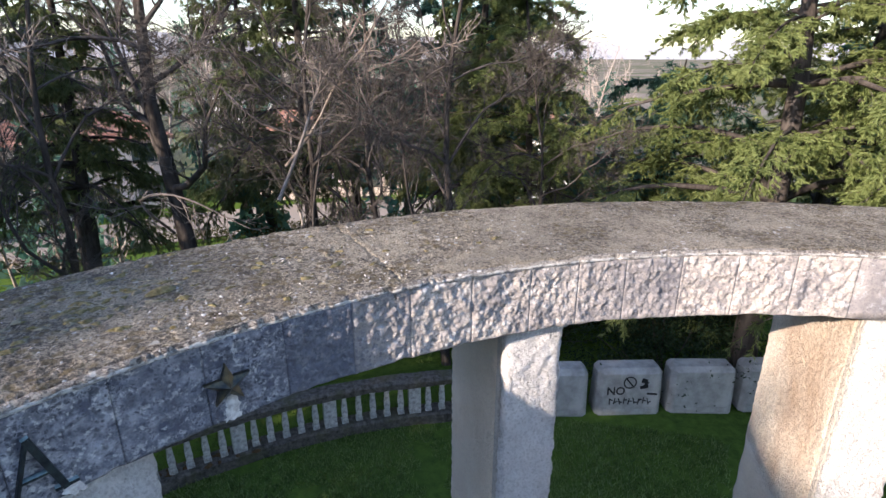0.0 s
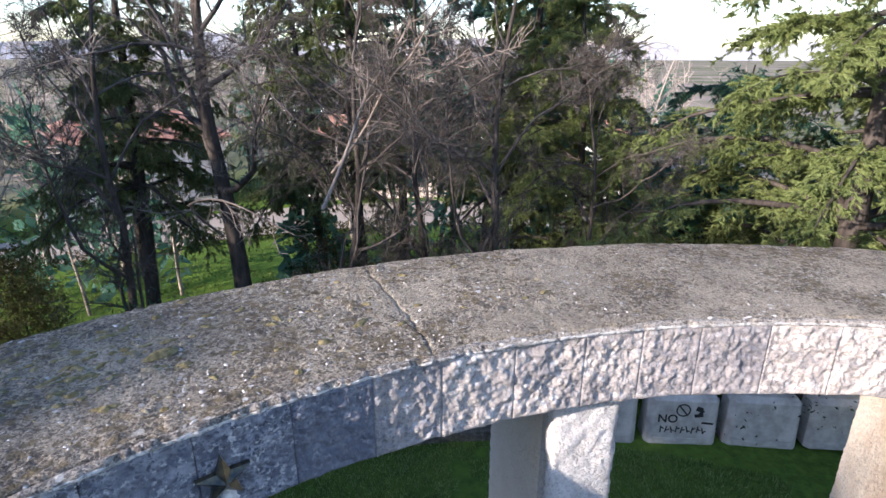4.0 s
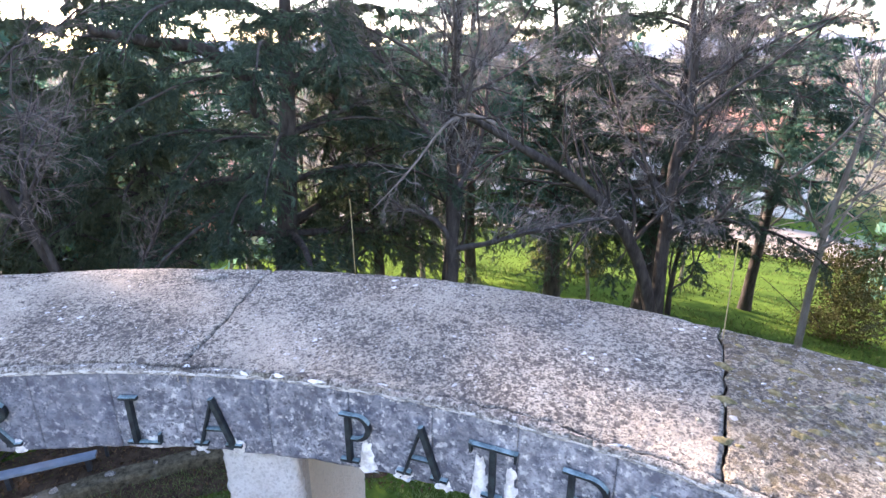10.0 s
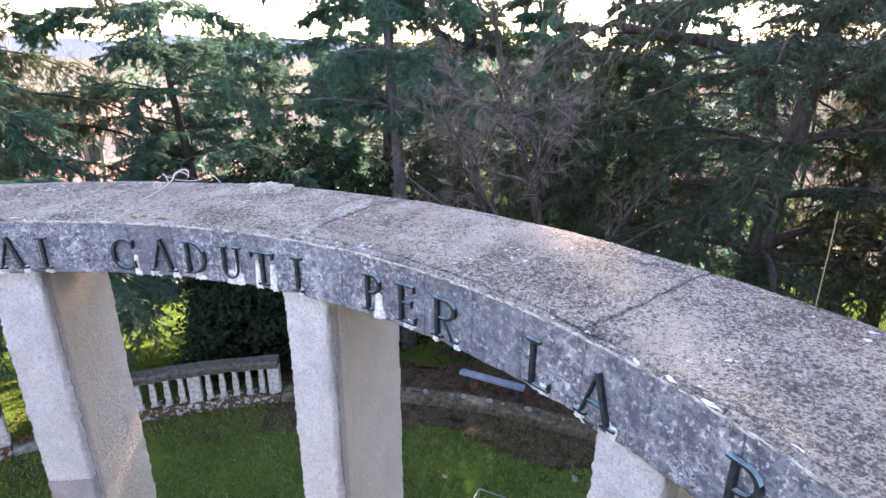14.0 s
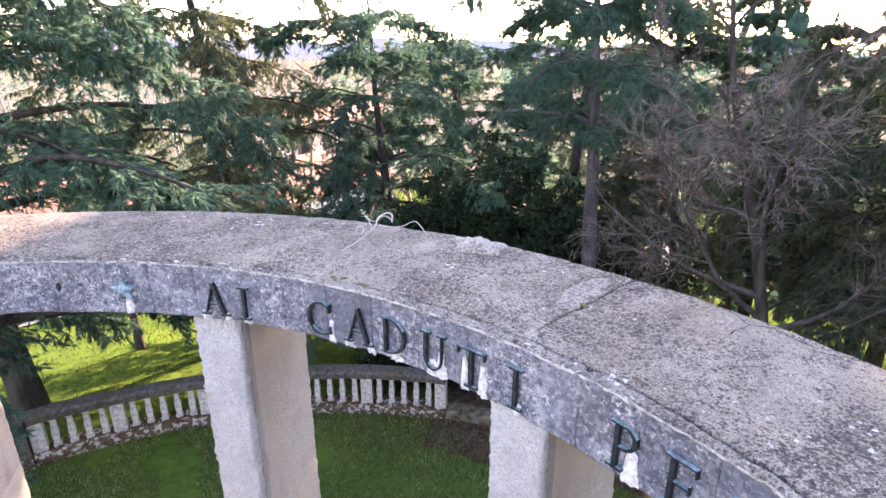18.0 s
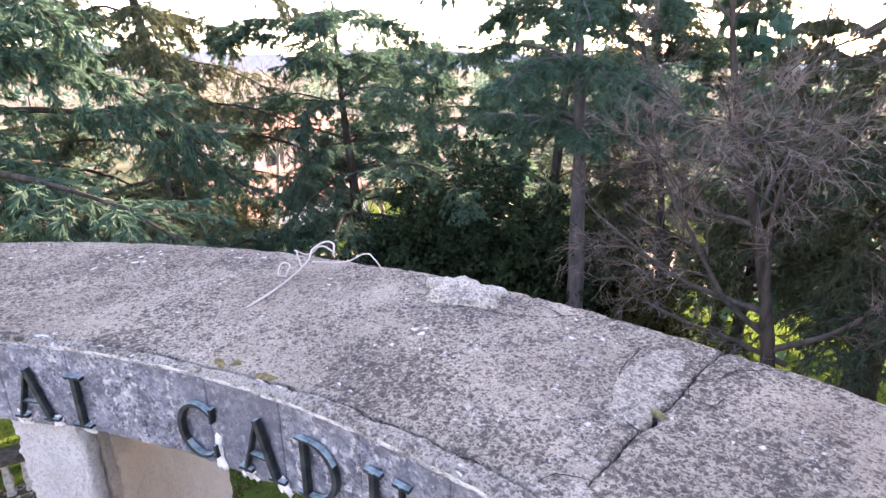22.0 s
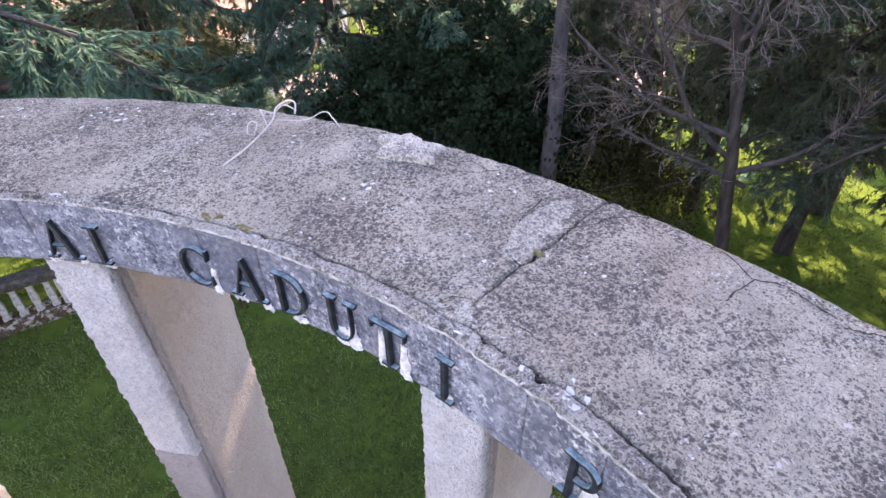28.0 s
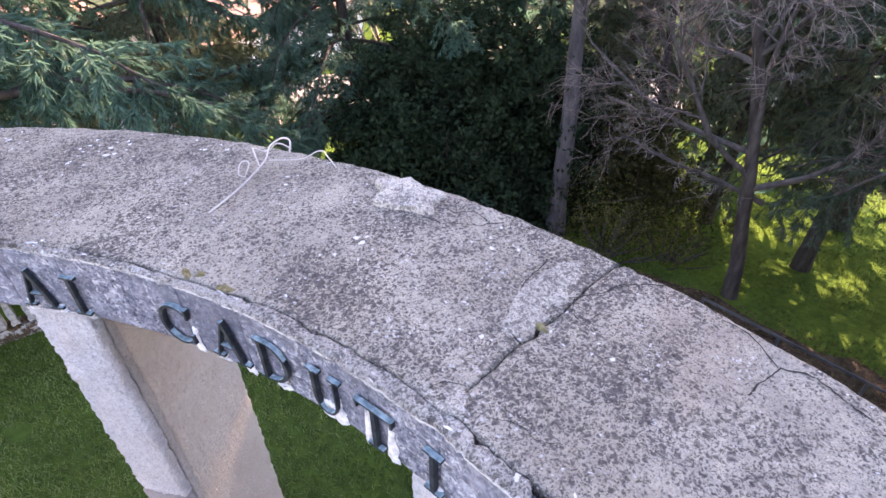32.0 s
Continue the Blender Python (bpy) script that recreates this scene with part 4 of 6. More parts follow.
# ---- growth, patches and debris on the coping ----
def blob(at, rx, ry, rz, rot, seed, n=7, m=12, rag=0.35):
    """A low lump with an uneven outline."""
    t, f = np.meshgrid(np.linspace(0, 1, n), np.linspace(0, 2 * np.pi, m + 1)[:-1], indexing="ij")
    out = 1 + rag * fbm(np.stack([np.cos(f).ravel() * 1.3, np.sin(f).ravel() * 1.3, 0 * f.ravel() + seed], 1), 1.1, 3, 0.6, seed % 40).reshape(n, m)
    x, y = rx * t * out * np.cos(f), ry * t * out * np.sin(f)
    z = rz * np.sqrt(np.clip(1 - t ** 2.5, 0, 1)) * (1 + 0.4 * fbm(np.stack([x.ravel(), y.ravel(), 0 * x.ravel()], 1), 60, 2, 0.6, seed % 30).reshape(n, m)) - 0.004 * t
    c, s = math.cos(rot), math.sin(rot)
    p = np.stack([at[0] + c * x - s * y, at[1] + s * x + c * y, at[2] + z], -1).reshape(-1, 3)
    i, j = np.meshgrid(np.arange(n - 1), np.arange(m), indexing="ij")
    a, b = (i * m + j).ravel(), (i * m + (j + 1) % m).ravel()
    return p, np.stack([a, a + m, b + m, b], 1)


rng = np.random.default_rng(21)
SPOTS = [(134.9, 3.30), (134.6, 3.12), (134.2, 2.95), (208.6, 2.845), (207.6, 2.855), (205.6, 2.84), (190.1, 3.205), (123.9, 3.178), (118.3, 3.192), (118.5, 2.888), (116.4, 3.01), (126.3, 3.22), (109.4, 3.38)]
for k in range(330):
    a = rng.normal(126.5, 4.2) if k < 230 else rng.uniform(100, 136)
    r = rng.normal(3.24, 0.12) if k < 230 else rng.uniform(2.9, 3.48)
    s = rng.uniform(0.004, 0.010) if k % 6 else rng.uniform(0.010, 0.016)
    if k >= 317:
        (a, r), s = SPOTS[k - 317], 0.024 if k == 324 else 0.014
    if r > rim(a) - 0.03:
        continue
    p = polar(np.array([r]), np.array([a]), ZT)[0]
    p[2] += swell(p[None])[0] + 0.002
    Vm, Fm = blob(p, s * rng.uniform(1.1, 2.4), s, s * 0.36, radians(a + 90) + rng.normal(0, 0.4), k, 5, 11, 0.6)
    put("moss", mesh_of("moss", Vm, Fm, M_MOSS if k % 2 == 0 or k >= 317 else M_MOSS_GREY), memorial, "dry ochre moss cushion" if k % 2 == 0 or k >= 317 else "grey lichened moss cushion")

# white lichen spots, many
chunks = []
for k in range(430):
    a = rng.uniform(78, 262) if k % 3 else rng.normal(117, 7)
    r = RO - 0.02 - abs(rng.normal(0, 0.30)) if k % 2 else RI + 0.06 + abs(rng.normal(0, 0.10))
    if not RI + 0.07 < r < RO - 0.015:
        continue
    s = rng.uniform(0.002, 0.0055) * (1.8 if rng.random() < 0.06 else 1)
    p = polar(np.array([r]), np.array([a]), ZT)[0]
    p[2] = ZT + swell(p[None])[0] + 0.0008
    chunks.append(blob(p, s * 1.4, s, 0.0022, rng.uniform(0, 6), k, 3, 7, 0.5))
V, F = join(*chunks)
tagged(put("lichen", mesh_of("lichen", V, F, M_LICHEN), memorial, "scattered white lichen spots"), kind="stuff")

# white chips of mortar along the inner rim
chunks = []
for k in range(46):
    a = rng.uniform(78, 262)
    r = RI + rng.uniform(-0.004, 0.03)
    s = rng.uniform(0.003, 0.008)
    p = polar(np.array([r]), np.array([a]), ZT - 0.003)[0]
    chunks.append(blob(p, s * 0.7, s * rng.uniform(1, 4.0), 0.0035, radians(a) + rng.normal(0, 0.2), k, 4, 13, 0.8))
V, F = join(*chunks)
tagged(put("mortar_rubble", mesh_of("mortar_rubble", V, F, M_LIME), memorial, "white mortar chips along the rim"), kind="stuff")


def patch_mesh(a, r, wa, wr, th, seed, mat, label, rag=0.3):
    p = polar(np.array([r]), np.array([a]), ZT - 0.001)[0]
    n, m = 16, 56
    t, f = np.meshgrid(np.linspace(0, 1, n), np.linspace(0, 2 * np.pi, m + 1)[:-1], indexing="ij")
    out = 1 + rag * fbm(np.stack([np.cos(f).ravel(), np.sin(f).ravel(), 0 * f.ravel() + seed], 1), 1.6, 4, 0.55, seed).reshape(n, m)
    x, y = wr * t * out * np.cos(f), wa * t * out * np.sin(f)
    q = np.stack([x.ravel(), y.ravel(), 0 * x.ravel() + seed], 1)
    z = th * np.clip((1 - t) * 9, 0, 1) + ((0.5 * th if th < 0.02 else 0.26 * th) * fbm(q, 34, 3, 0.7, 61) + 0.003 * fbm(q, 9, 2, 0.6, 62)).reshape(n, m) * np.clip((1 - t) * 6, 0, 1) - 0.012 * (t > 0.97)
    c, s = math.cos(radians(a)), math.sin(radians(a))
    rad = r + x
    lim = np.clip(rad, RI + 0.03, rim(a) - 0.006)
    x = lim - r
    P = np.stack([p[0] + c * x - s * y, p[1] + s * x + c * y, p[2] + z], -1).reshape(-1, 3)
    i, j = np.meshgrid(np.arange(n - 1), np.arange(m), indexing="ij")
    aa_, bb_ = (i * m + j).ravel(), (i * m + (j + 1) % m).ravel()
    put("mortar_patch", mesh_of("mortar_patch", P, np.stack([aa_, aa_ + m, bb_ + m, bb_], 1), mat), memorial, label)


patch_mesh(191.2, 3.32, 0.066, 0.205, 0.004, 3, M_PATCH, "pale repair mortar beside a joint", 0.16)
patch_mesh(190.9, 2.875, 0.062, 0.045, 0.003, 4, M_PATCH, "pale repair mortar beside a joint", 0.25)
patch_mesh(201.7, 3.50, 0.150, 0.095, 0.026, 8, M_CRUST, "lifted crust of white-lichened mortar", 0.32)
patch_mesh(166.4, 3.47, 0.07, 0.035, 0.006, 9, M_PATCH, "flaked mortar patch")


# cracks: dark ragged grooves
def crack(pts, w, seed):
    """A thin ragged line of dirt lying in the coping, through (angle, radius) points."""
    pts = np.array(pts, float)
    n = 60
    s = np.linspace(0, len(pts) - 1, n)
    a = np.interp(s, np.arange(len(pts)), pts[:, 0])
    r = np.interp(s, np.arange(len(pts)), pts[:, 1])
    p = polar(r, a, 0)
    j = 0.007 * fbm(p, 16, 4, 0.6, seed)
    p = polar(r + j, a + np.degrees(j * 0.8 / r), 0)
    t = np.gradient(p, axis=0)
    t /= np.linalg.norm(t, axis=1, keepdims=True)
    nrm = np.stack([-t[:, 1], t[:, 0], 0 * t[:, 0]], 1)
    ww = w * (0.5 + 0.8 * np.abs(fbm(p, 25, 3, 0.6, seed + 3)))
    z = ZT + swell(p) + 0.0024
    L, Rr = p + nrm * ww[:, None], p - nrm * ww[:, None]
    L[:, 2] = Rr[:, 2] = z
    put("crack", mesh_of("crack", np.concatenate([L, Rr]), grid_faces(2, n), M_JOINT), memorial, "dark crack in the coping")


crack([(199.8, 3.415), (198.7, 3.421), (196.9, 3.481), (195.9, 3.544)], 0.0024, 1)
crack([(199.5, 3.50), (198.6, 3.50), (197.8, 3.54), (196.6, 3.52)], 0.0022, 11)
crack([(181.9, 3.365), (181.75, 3.505), (180.9, 3.535), (179.7, 3.524), (178.6, 3.512)], 0.0024, 2)
crack([(184.6, 3.563), (183.4, 3.56), (182.55, 3.53), (181.8, 3.50)], 0.0022, 12)
crack([(178.1, 3.493), (177.3, 3.531), (176.2, 3.554), (174.8, 3.55)], 0.0024, 13)
crack([(168.2, 3.36), (166.5, 3.40), (164.9, 3.49)], 0.003, 4)
crack([(190.0, 3.34), (189.15, 3.43), (188.8, 3.50), (187.2, 3.575)], 0.0026, 5)
crack([(190.1, 3.118), (190.85, 3.135), (191.8, 3.193), (192.35, 3.318), (192.5, 3.46)], 0.0018, 14)
crack([(189.9, 3.36), (189.5, 3.30), (188.9, 3.29), (188.4, 3.34)], 0.0016, 15)
crack([(191.8, 2.86), (191.4, 2.90), (190.4, 2.92)], 0.0016, 16)
crack([(188.6, 2.90), (187.4, 2.93), (186.6, 2.92), (185.6, 2.95)], 0.0014, 17)
crack([(111.95, 3.084), (111.4, 3.02), (111.1, 2.95)], 0.0025, 6)
crack([(135.0, 3.24), (135.7, 3.235), (136.3, 3.21)], 0.0025, 18)
crack([(171.8, 3.50), (170.6, 3.47), (169.9, 3.49), (168.9, 3.53)], 0.0022, 19)


# curled dry vine on the coping
def vine(points, r, name="dry_vine"):
    cu = bpy.data.curves.new(name, "CURVE")
    cu.dimensions, cu.bevel_depth, cu.bevel_resolution = "3D", r, 2
    sp = cu.splines.new("BEZIER")
    sp.bezier_points.add(len(points) - 1)
    for b, (a, rad, z) in zip(sp.bezier_points, points):
        b.co = polar(np.array([rad]), np.array([a]), z)[0] + np.array([CX, CY, 0])
        b.handle_left_type = b.handle_right_type = "AUTO"
    tmp = bpy.data.objects.new(name, cu)
    me = bpy.data.meshes.new_from_object(tmp)
    bpy.data.objects.remove(tmp)
    me.materials.clear()
    me.materials.append(M_VINE)
    return me


v0 = vine([(211.5, 3.12, ZT + 0.006), (211.4, 3.25, ZT + 0.012), (211.3, 3.36, ZT + 0.03), (211.3, 3.44, ZT + 0.05), (211.6, 3.52, ZT + 0.075), (210.9, 3.56, ZT + 0.085), (210.4, 3.52, ZT + 0.05)], 0.0036)
vine_ob = tagged(put("dry_vine", v0), "curled pale dry vine lying on the coping", "twig")
put("tendril", vine([(211.3, 3.40, ZT + 0.04), (211.9, 3.43, ZT + 0.08), (212.4, 3.47, ZT + 0.07), (211.9, 3.50, ZT + 0.05), (211.2, 3.52, ZT + 0.08), (210.6, 3.55, ZT + 0.05)], 0.003), vine_ob)
put("tendril", vine([(211.0, 3.44, ZT + 0.05), (209.6, 3.53, ZT + 0.03), (208.6, 3.57, ZT + 0.055), (207.9, 3.55, ZT + 0.045), (207.4, 3.55, ZT + 0.01)], 0.0025), vine_ob)
put("tendril", vine([(212.0, 3.36, ZT + 0.01), (212.6, 3.42, ZT + 0.04), (212.5, 3.36, ZT + 0.02), (211.6, 3.33, ZT + 0.03)], 0.0025), vine_ob)

for a, r in ((157.0, 3.53), (135.2, 3.48)):
    v1 = vine([(a, r, ZT - 0.004), (a + 0.05, r + 0.004, ZT + 0.10), (a + 0.1, r + 0.010, ZT + 0.20), (a + 0.15, r + 0.012, ZT + 0.31)], 0.0017, "dry_stalk")
    v1.materials[0] = M_STALK
    tagged(put("dry_stalk", v1), "thin dry plant stalk rooted in the coping", "stalk", "dry stalks")


# ---- balustrade, low wall, concrete blocks ----
def arc_strip(name, prof, a0, a1, mat, step=1.2):
    """A closed profile (r, z) swept round the memorial."""
    n = max(3, int((a1 - a0) / step))
    aa = np.linspace(a0, a1, n)
    k = len(prof)
    V = np.concatenate([polar(np.full(n, r), aa, z) for r, z in prof])
    V[:, 2] += 0.010 * fbm(V, 3.0, 3, 0.6, 71)
    V[:, :2] *= (1 + 0.0012 * fbm(V, 6, 3, 0.6, 72))[:, None]
    idx = np.arange(k * n).reshape(k, n)
    F = []
    for i in range(k):
        a, b = idx[i], idx[(i + 1) % k]
        F.append(np.stack([a[:-1], a[1:], b[1:], b[:-1]], 1))
    F = np.concatenate(F)
    caps = []
    for e in (0, -1):
        ring = idx[:, e]
        for i in range(1, k - 1, 2):
            caps.append([ring[0], ring[i], ring[min(i + 1, k - 1)], ring[min(i + 2, k - 1)] if i + 2 < k else ring[min(i + 1, k - 1)]])
    caps = [c for c in caps if len(set(c)) == 4]
    F = np.concatenate([F, np.array(caps, int)]) if caps else F
    return mesh_of(name, V, F, mat, smooth=False)


bm = bmesh.new()
prev = None
for z, w in ((0, 0.105), (0.065, 0.105), (0.085, 0.072), (0.14, 0.088), (0.22, 0.100), (0.34, 0.082), (0.46, 0.070), (0.485, 0.105), (0.537, 0.105)):
    ring = [bm.verts.new((x * w / 2, y * w / 2, z)) for x, y in ((-1, -1), (1, -1), (1, 1), (-1, 1))]
    for q in range(4):
        if prev:
            bm.faces.new((prev[q], prev[(q + 1) % 4], ring[(q + 1) % 4], ring[q]))
    prev = ring
bm.faces.new(prev)
BAL_ME = bpy.data.meshes.new("baluster")
bm.to_mesh(BAL_ME)
bm.free()
BAL_ME.materials.append(M_BALUSTER)
bm = bmesh.new()
box(bm, 0.17, 0.20, 0.54, (0, 0, 0), 0.012)
POST_ME = bpy.data.meshes.new("post")
bm.to_mesh(POST_ME)
bm.free()
POST_ME.materials.append(M_BALUSTER)

STEP = 1.52
for lab, a0, a1 in (("weathered concrete balustrade", 84.0, 164.5), ("weathered concrete balustrade, mossy, with flaking kerb", 222.5, 244.0), ("weathered concrete balustrade ending in a post", 249.4, 266.5)):
    rail = tagged(empty("balustrade", (CX, CY, 0)), lab + " round the lawn", "balustrade", "balustrades")
    put("kerb", arc_strip("kerb", [(R_BAL - 0.15, -0.1), (R_BAL - 0.15, 0.16), (R_BAL - 0.12, 0.185), (R_BAL + 0.16, 0.185), (R_BAL + 0.16, -0.3)], a0, a1, M_RAIL if a0 < 100 else M_KERB, 0.5), rail)
    put("handrail", arc_strip("handrail", [(R_BAL - 0.14, 0.72), (R_BAL - 0.15, 0.82), (R_BAL - 0.11, 0.86), (R_BAL + 0.11, 0.86), (R_BAL + 0.15, 0.82), (R_BAL + 0.14, 0.72)], a0, a1, M_RAIL), rail)
    n = int((a1 - a0) / STEP)
    for i in range(n + 1):
        a = a0 + 0.6 + i * (a1 - a0 - 1.2) / n
        me = POST_ME if i % 6 == 0 or i == n else BAL_ME
        put(me.name, me, rail, "", Matrix.Translation((R_BAL * math.cos(radians(a)), R_BAL * math.sin(radians(a)), 0.182)) @ Matrix.Rotation(radians(a), 4, "Z"))
rng = np.random.default_rng(61)
chunks = []
for k in range(420):
    a = rng.uniform(222.5, 272) if k % 3 else rng.uniform(110, 164)
    s = rng.uniform(0.02, 0.055)
    p = polar(np.array([R_BAL + rng.normal(0, 0.07)]), np.array([a]), 0.178)[0] + np.array([CX, CY, 0])
    chunks.append(blob(p, s, s * rng.uniform(0.7, 1.8), s * 0.55, radians(a), k, 4, 8, 0.5))
V, F = join(*chunks)
tagged(put("kerb_moss", mesh_of("kerb_moss", V, F, M_MOSS_RED)), "rusty brown moss along the balustrade's kerb", "moss", kind="stuff")
parapet = tagged(empty("parapet", (CX, CY, 0)), "dark stained solid concrete parapet with black scrawls", "wall")
put("body", arc_strip("body", [(R_BAL - 0.13, -0.1), (R_BAL - 0.13, 0.74), (R_BAL + 0.13, 0.74), (R_BAL + 0.13, -0.3)], 266.7, 284.0, M_RAIL, 0.8), parapet)
put("cap", arc_strip("cap", [(R_BAL - 0.17, 0.742), (R_BAL - 0.17, 0.80), (R_BAL - 0.13, 0.83), (R_BAL + 0.15, 0.83), (R_BAL + 0.17, 0.742)], 266.6, 284.1, M_RAIL, 0.8), parapet)
put("foot", arc_strip("foot", [(R_BAL - 0.20, -0.1), (R_BAL - 0.20, 0.13), (R_BAL - 0.135, 0.16), (R_BAL - 0.135, -0.1)], 266.6, 284.1, M_KERB, 0.8), parapet)
for k in range(8):
    bm = bmesh.new()
    box(bm, 0.004, 0.03 + 0.02 * (k % 2), 0.10 + 0.05 * ((k * 7) % 3), (0, 0, 0), 0.001)
    o = part("scrawl", bm, M_SPRAY, parapet, "illegible black scrawl")
    aq = radians(273.0 + 0.62 * k)
    o.matrix_basis = Matrix.Translation(((R_BAL - 0.142) * math.cos(aq), (R_BAL - 0.142) * math.sin(aq), 0.36 + 0.03 * math.sin(3 * k))) @ Matrix.Rotation(aq, 4, "Z") @ Matrix.Rotation(radians(25 * math.sin(2 * k)), 4, "X")
lowwall = tagged(empty("low_wall", (CX, CY, 0)), "low crumbling kerb wall where the balustrade is gone", "wall")
put("kerb", arc_strip("kerb", [(R_BAL - 0.15, -0.1), (R_BAL - 0.13, 0.15), (R_BAL - 0.10, 0.19), (R_BAL + 0.13, 0.19), (R_BAL + 0.15, -0.3)], 164.6, 222.4, M_MOSSWALL, 0.5), lowwall)
put("kerb", arc_strip("kerb", [(R_BAL - 0.15, -0.1), (R_BAL - 0.15, 0.10), (R_BAL - 0.12, 0.12), (R_BAL + 0.16, 0.12), (R_BAL + 0.16, -0.3)], 244.1, 249.3, M_CAST), lowwall)
for k, a in enumerate((169.0, 172.4, 176.5, 181.0, 186.0, 189.5, 193.4, 196.3, 197.84, 199.33, 200.92, 202.28, 205.4, 208.42, 211.4, 214.6)):
    s = 0.042 + 0.012 * math.sin(3.3 * k)
    p = polar(np.array([R_BAL + 0.04]), np.array([float(a)]), 0.188)[0]
    put("baluster_stub", mesh_of("baluster_stub", *blob(p, s * 1.3, s, s * 0.7, a, int(a)), M_BED), lowwall, "pale broken baluster stub on the kerb")


def concrete_block(x, y, rz):
    ob = tagged(empty("concrete_block", (x, y, 0.0), rz), "pale precast concrete barrier block on the grass", "block", "barrier blocks")
    bm = bmesh.new()
    box(bm, 0.50, 1.14, 0.88, (-0.10, 0, -0.02))
    for v in bm.verts:
        if v.co.z > 0.5:
            v.co.x = -0.10 + 0.83 * (v.co.x + 0.10)
            v.co.y *= 0.97
    edges = [e for e in bm.edges if abs(e.verts[0].co.z - e.verts[1].co.z) > 0.4 or e.verts[0].co.z + e.verts[1].co.z > 1.6]
    bmesh.ops.bevel(bm, geom=edges, offset=0.075, segments=1, affect="EDGES")
    bmesh.ops.bevel(bm, geom=[e for e in bm.edges if e.calc_length() > 0.2], offset=0.010, segments=1, affect="EDGES")
    part("body", bm, M_BLOCK, ob)
    bm = bmesh.new()
    box(bm, 0.012, 0.90, 0.10, (0, 0, 0), 0.003)
    foot = part("foot_ledge", bm, M_BLOCK, ob)
    foot.matrix_basis = Matrix.Translation((-0.353, 0, 0.02))
    return ob


blocks = [concrete_block(2.91 + 1.275 * k + 0.04, 7.89 - 0.115 * k, 83.4 + 1.2 * math.sin(2 * k)) for k in range(5)]
# painted protest on one block
ob = blocks[1]


def flat_text(s, size, x, z, parent):
    cu = bpy.data.curves.new("writing", "FONT")
    cu.body, cu.size, cu.extrude, cu.align_x, cu.offset = s, size, 0.001, "CENTER", 0.004
    tmp = bpy.data.objects.new("writing", cu)
    me = bpy.data.meshes.new_from_object(tmp)
    bpy.data.objects.remove(tmp)
    me.materials.clear()
    me.materials.append(M_SPRAY)
    m = Matrix(((0, 0, -1, -0.354 + 0.0495 * z), (-1, 0, 0, -x), (0, 1, 0, z), (0, 0, 0, 1)))
    put("writing", me, parent, "black spray-painted writing", m @ Matrix.Rotation(radians(-4), 4, "X"))


flat_text("NO", 0.20, -0.25, 0.40, ob)


def spray_bar(y, z, w, h, tilt=0.0):
    y, z, w, h = 1.15 * y, 1.25 * z, 1.15 * w, 1.2 * h
    bm = bmesh.new()
    box(bm, 0.004, w, h, (0, 0, -h / 2), 0.001)
    o = part("spray_bar", bm, M_SPRAY, ob, "illegible black spray strokes")
    o.matrix_basis = Matrix.Translation((-0.351 + 0.0495 * z, y, z)) @ Matrix.Rotation(radians(tilt), 4, "X") @ Matrix.Rotation(radians(3.3), 4, "Y")


for i in range(9):
    spray_bar(0.30 - 0.072 * i, 0.215 + 0.012 * math.sin(3 * i), 0.018, 0.10, 14 * math.sin(2.2 * i))
    spray_bar(0.275 - 0.072 * i, 0.215 + 0.02 * math.cos(2 * i), 0.05, 0.018, 30 * math.cos(2.7 * i))
bm = bmesh.new()
prev = None
for i in range(24):
    t = 2 * math.pi * i / 24
    v = [bm.verts.new((0, q * math.cos(t), q * math.sin(t))) for q in (0.092, 0.115)]
    if prev:
        bm.faces.new((prev[0], prev[1], v[1], v[0]))
    else:
        first = v
    prev = v
bm.faces.new((prev[0], prev[1], first[1], first[0]))
o = part("spray_ring", bm, M_SPRAY, ob, "sprayed ring with a bar through it")
o.matrix_basis = Matrix.Translation((-0.3535 + 0.0495 * 0.625, 0.02, 0.625)) @ Matrix.Rotation(radians(2.8), 4, "Y")
spray_bar(0.02, 0.50, 0.022, 0.20, -40)
for y, z, w, h, t in ((-0.20, 0.52, 0.09, 0.07, 20), (-0.20, 0.43, 0.12, 0.05, -10), (-0.22, 0.46, 0.05, 0.12, 30), (-0.33, 0.32, 0.16, 0.03, 5)):
    spray_bar(y, z, w, h, t)


# ---- plants ----
def unit(v):
    return v / (np.linalg.norm(v, axis=-1, keepdims=True) + 1e-9)


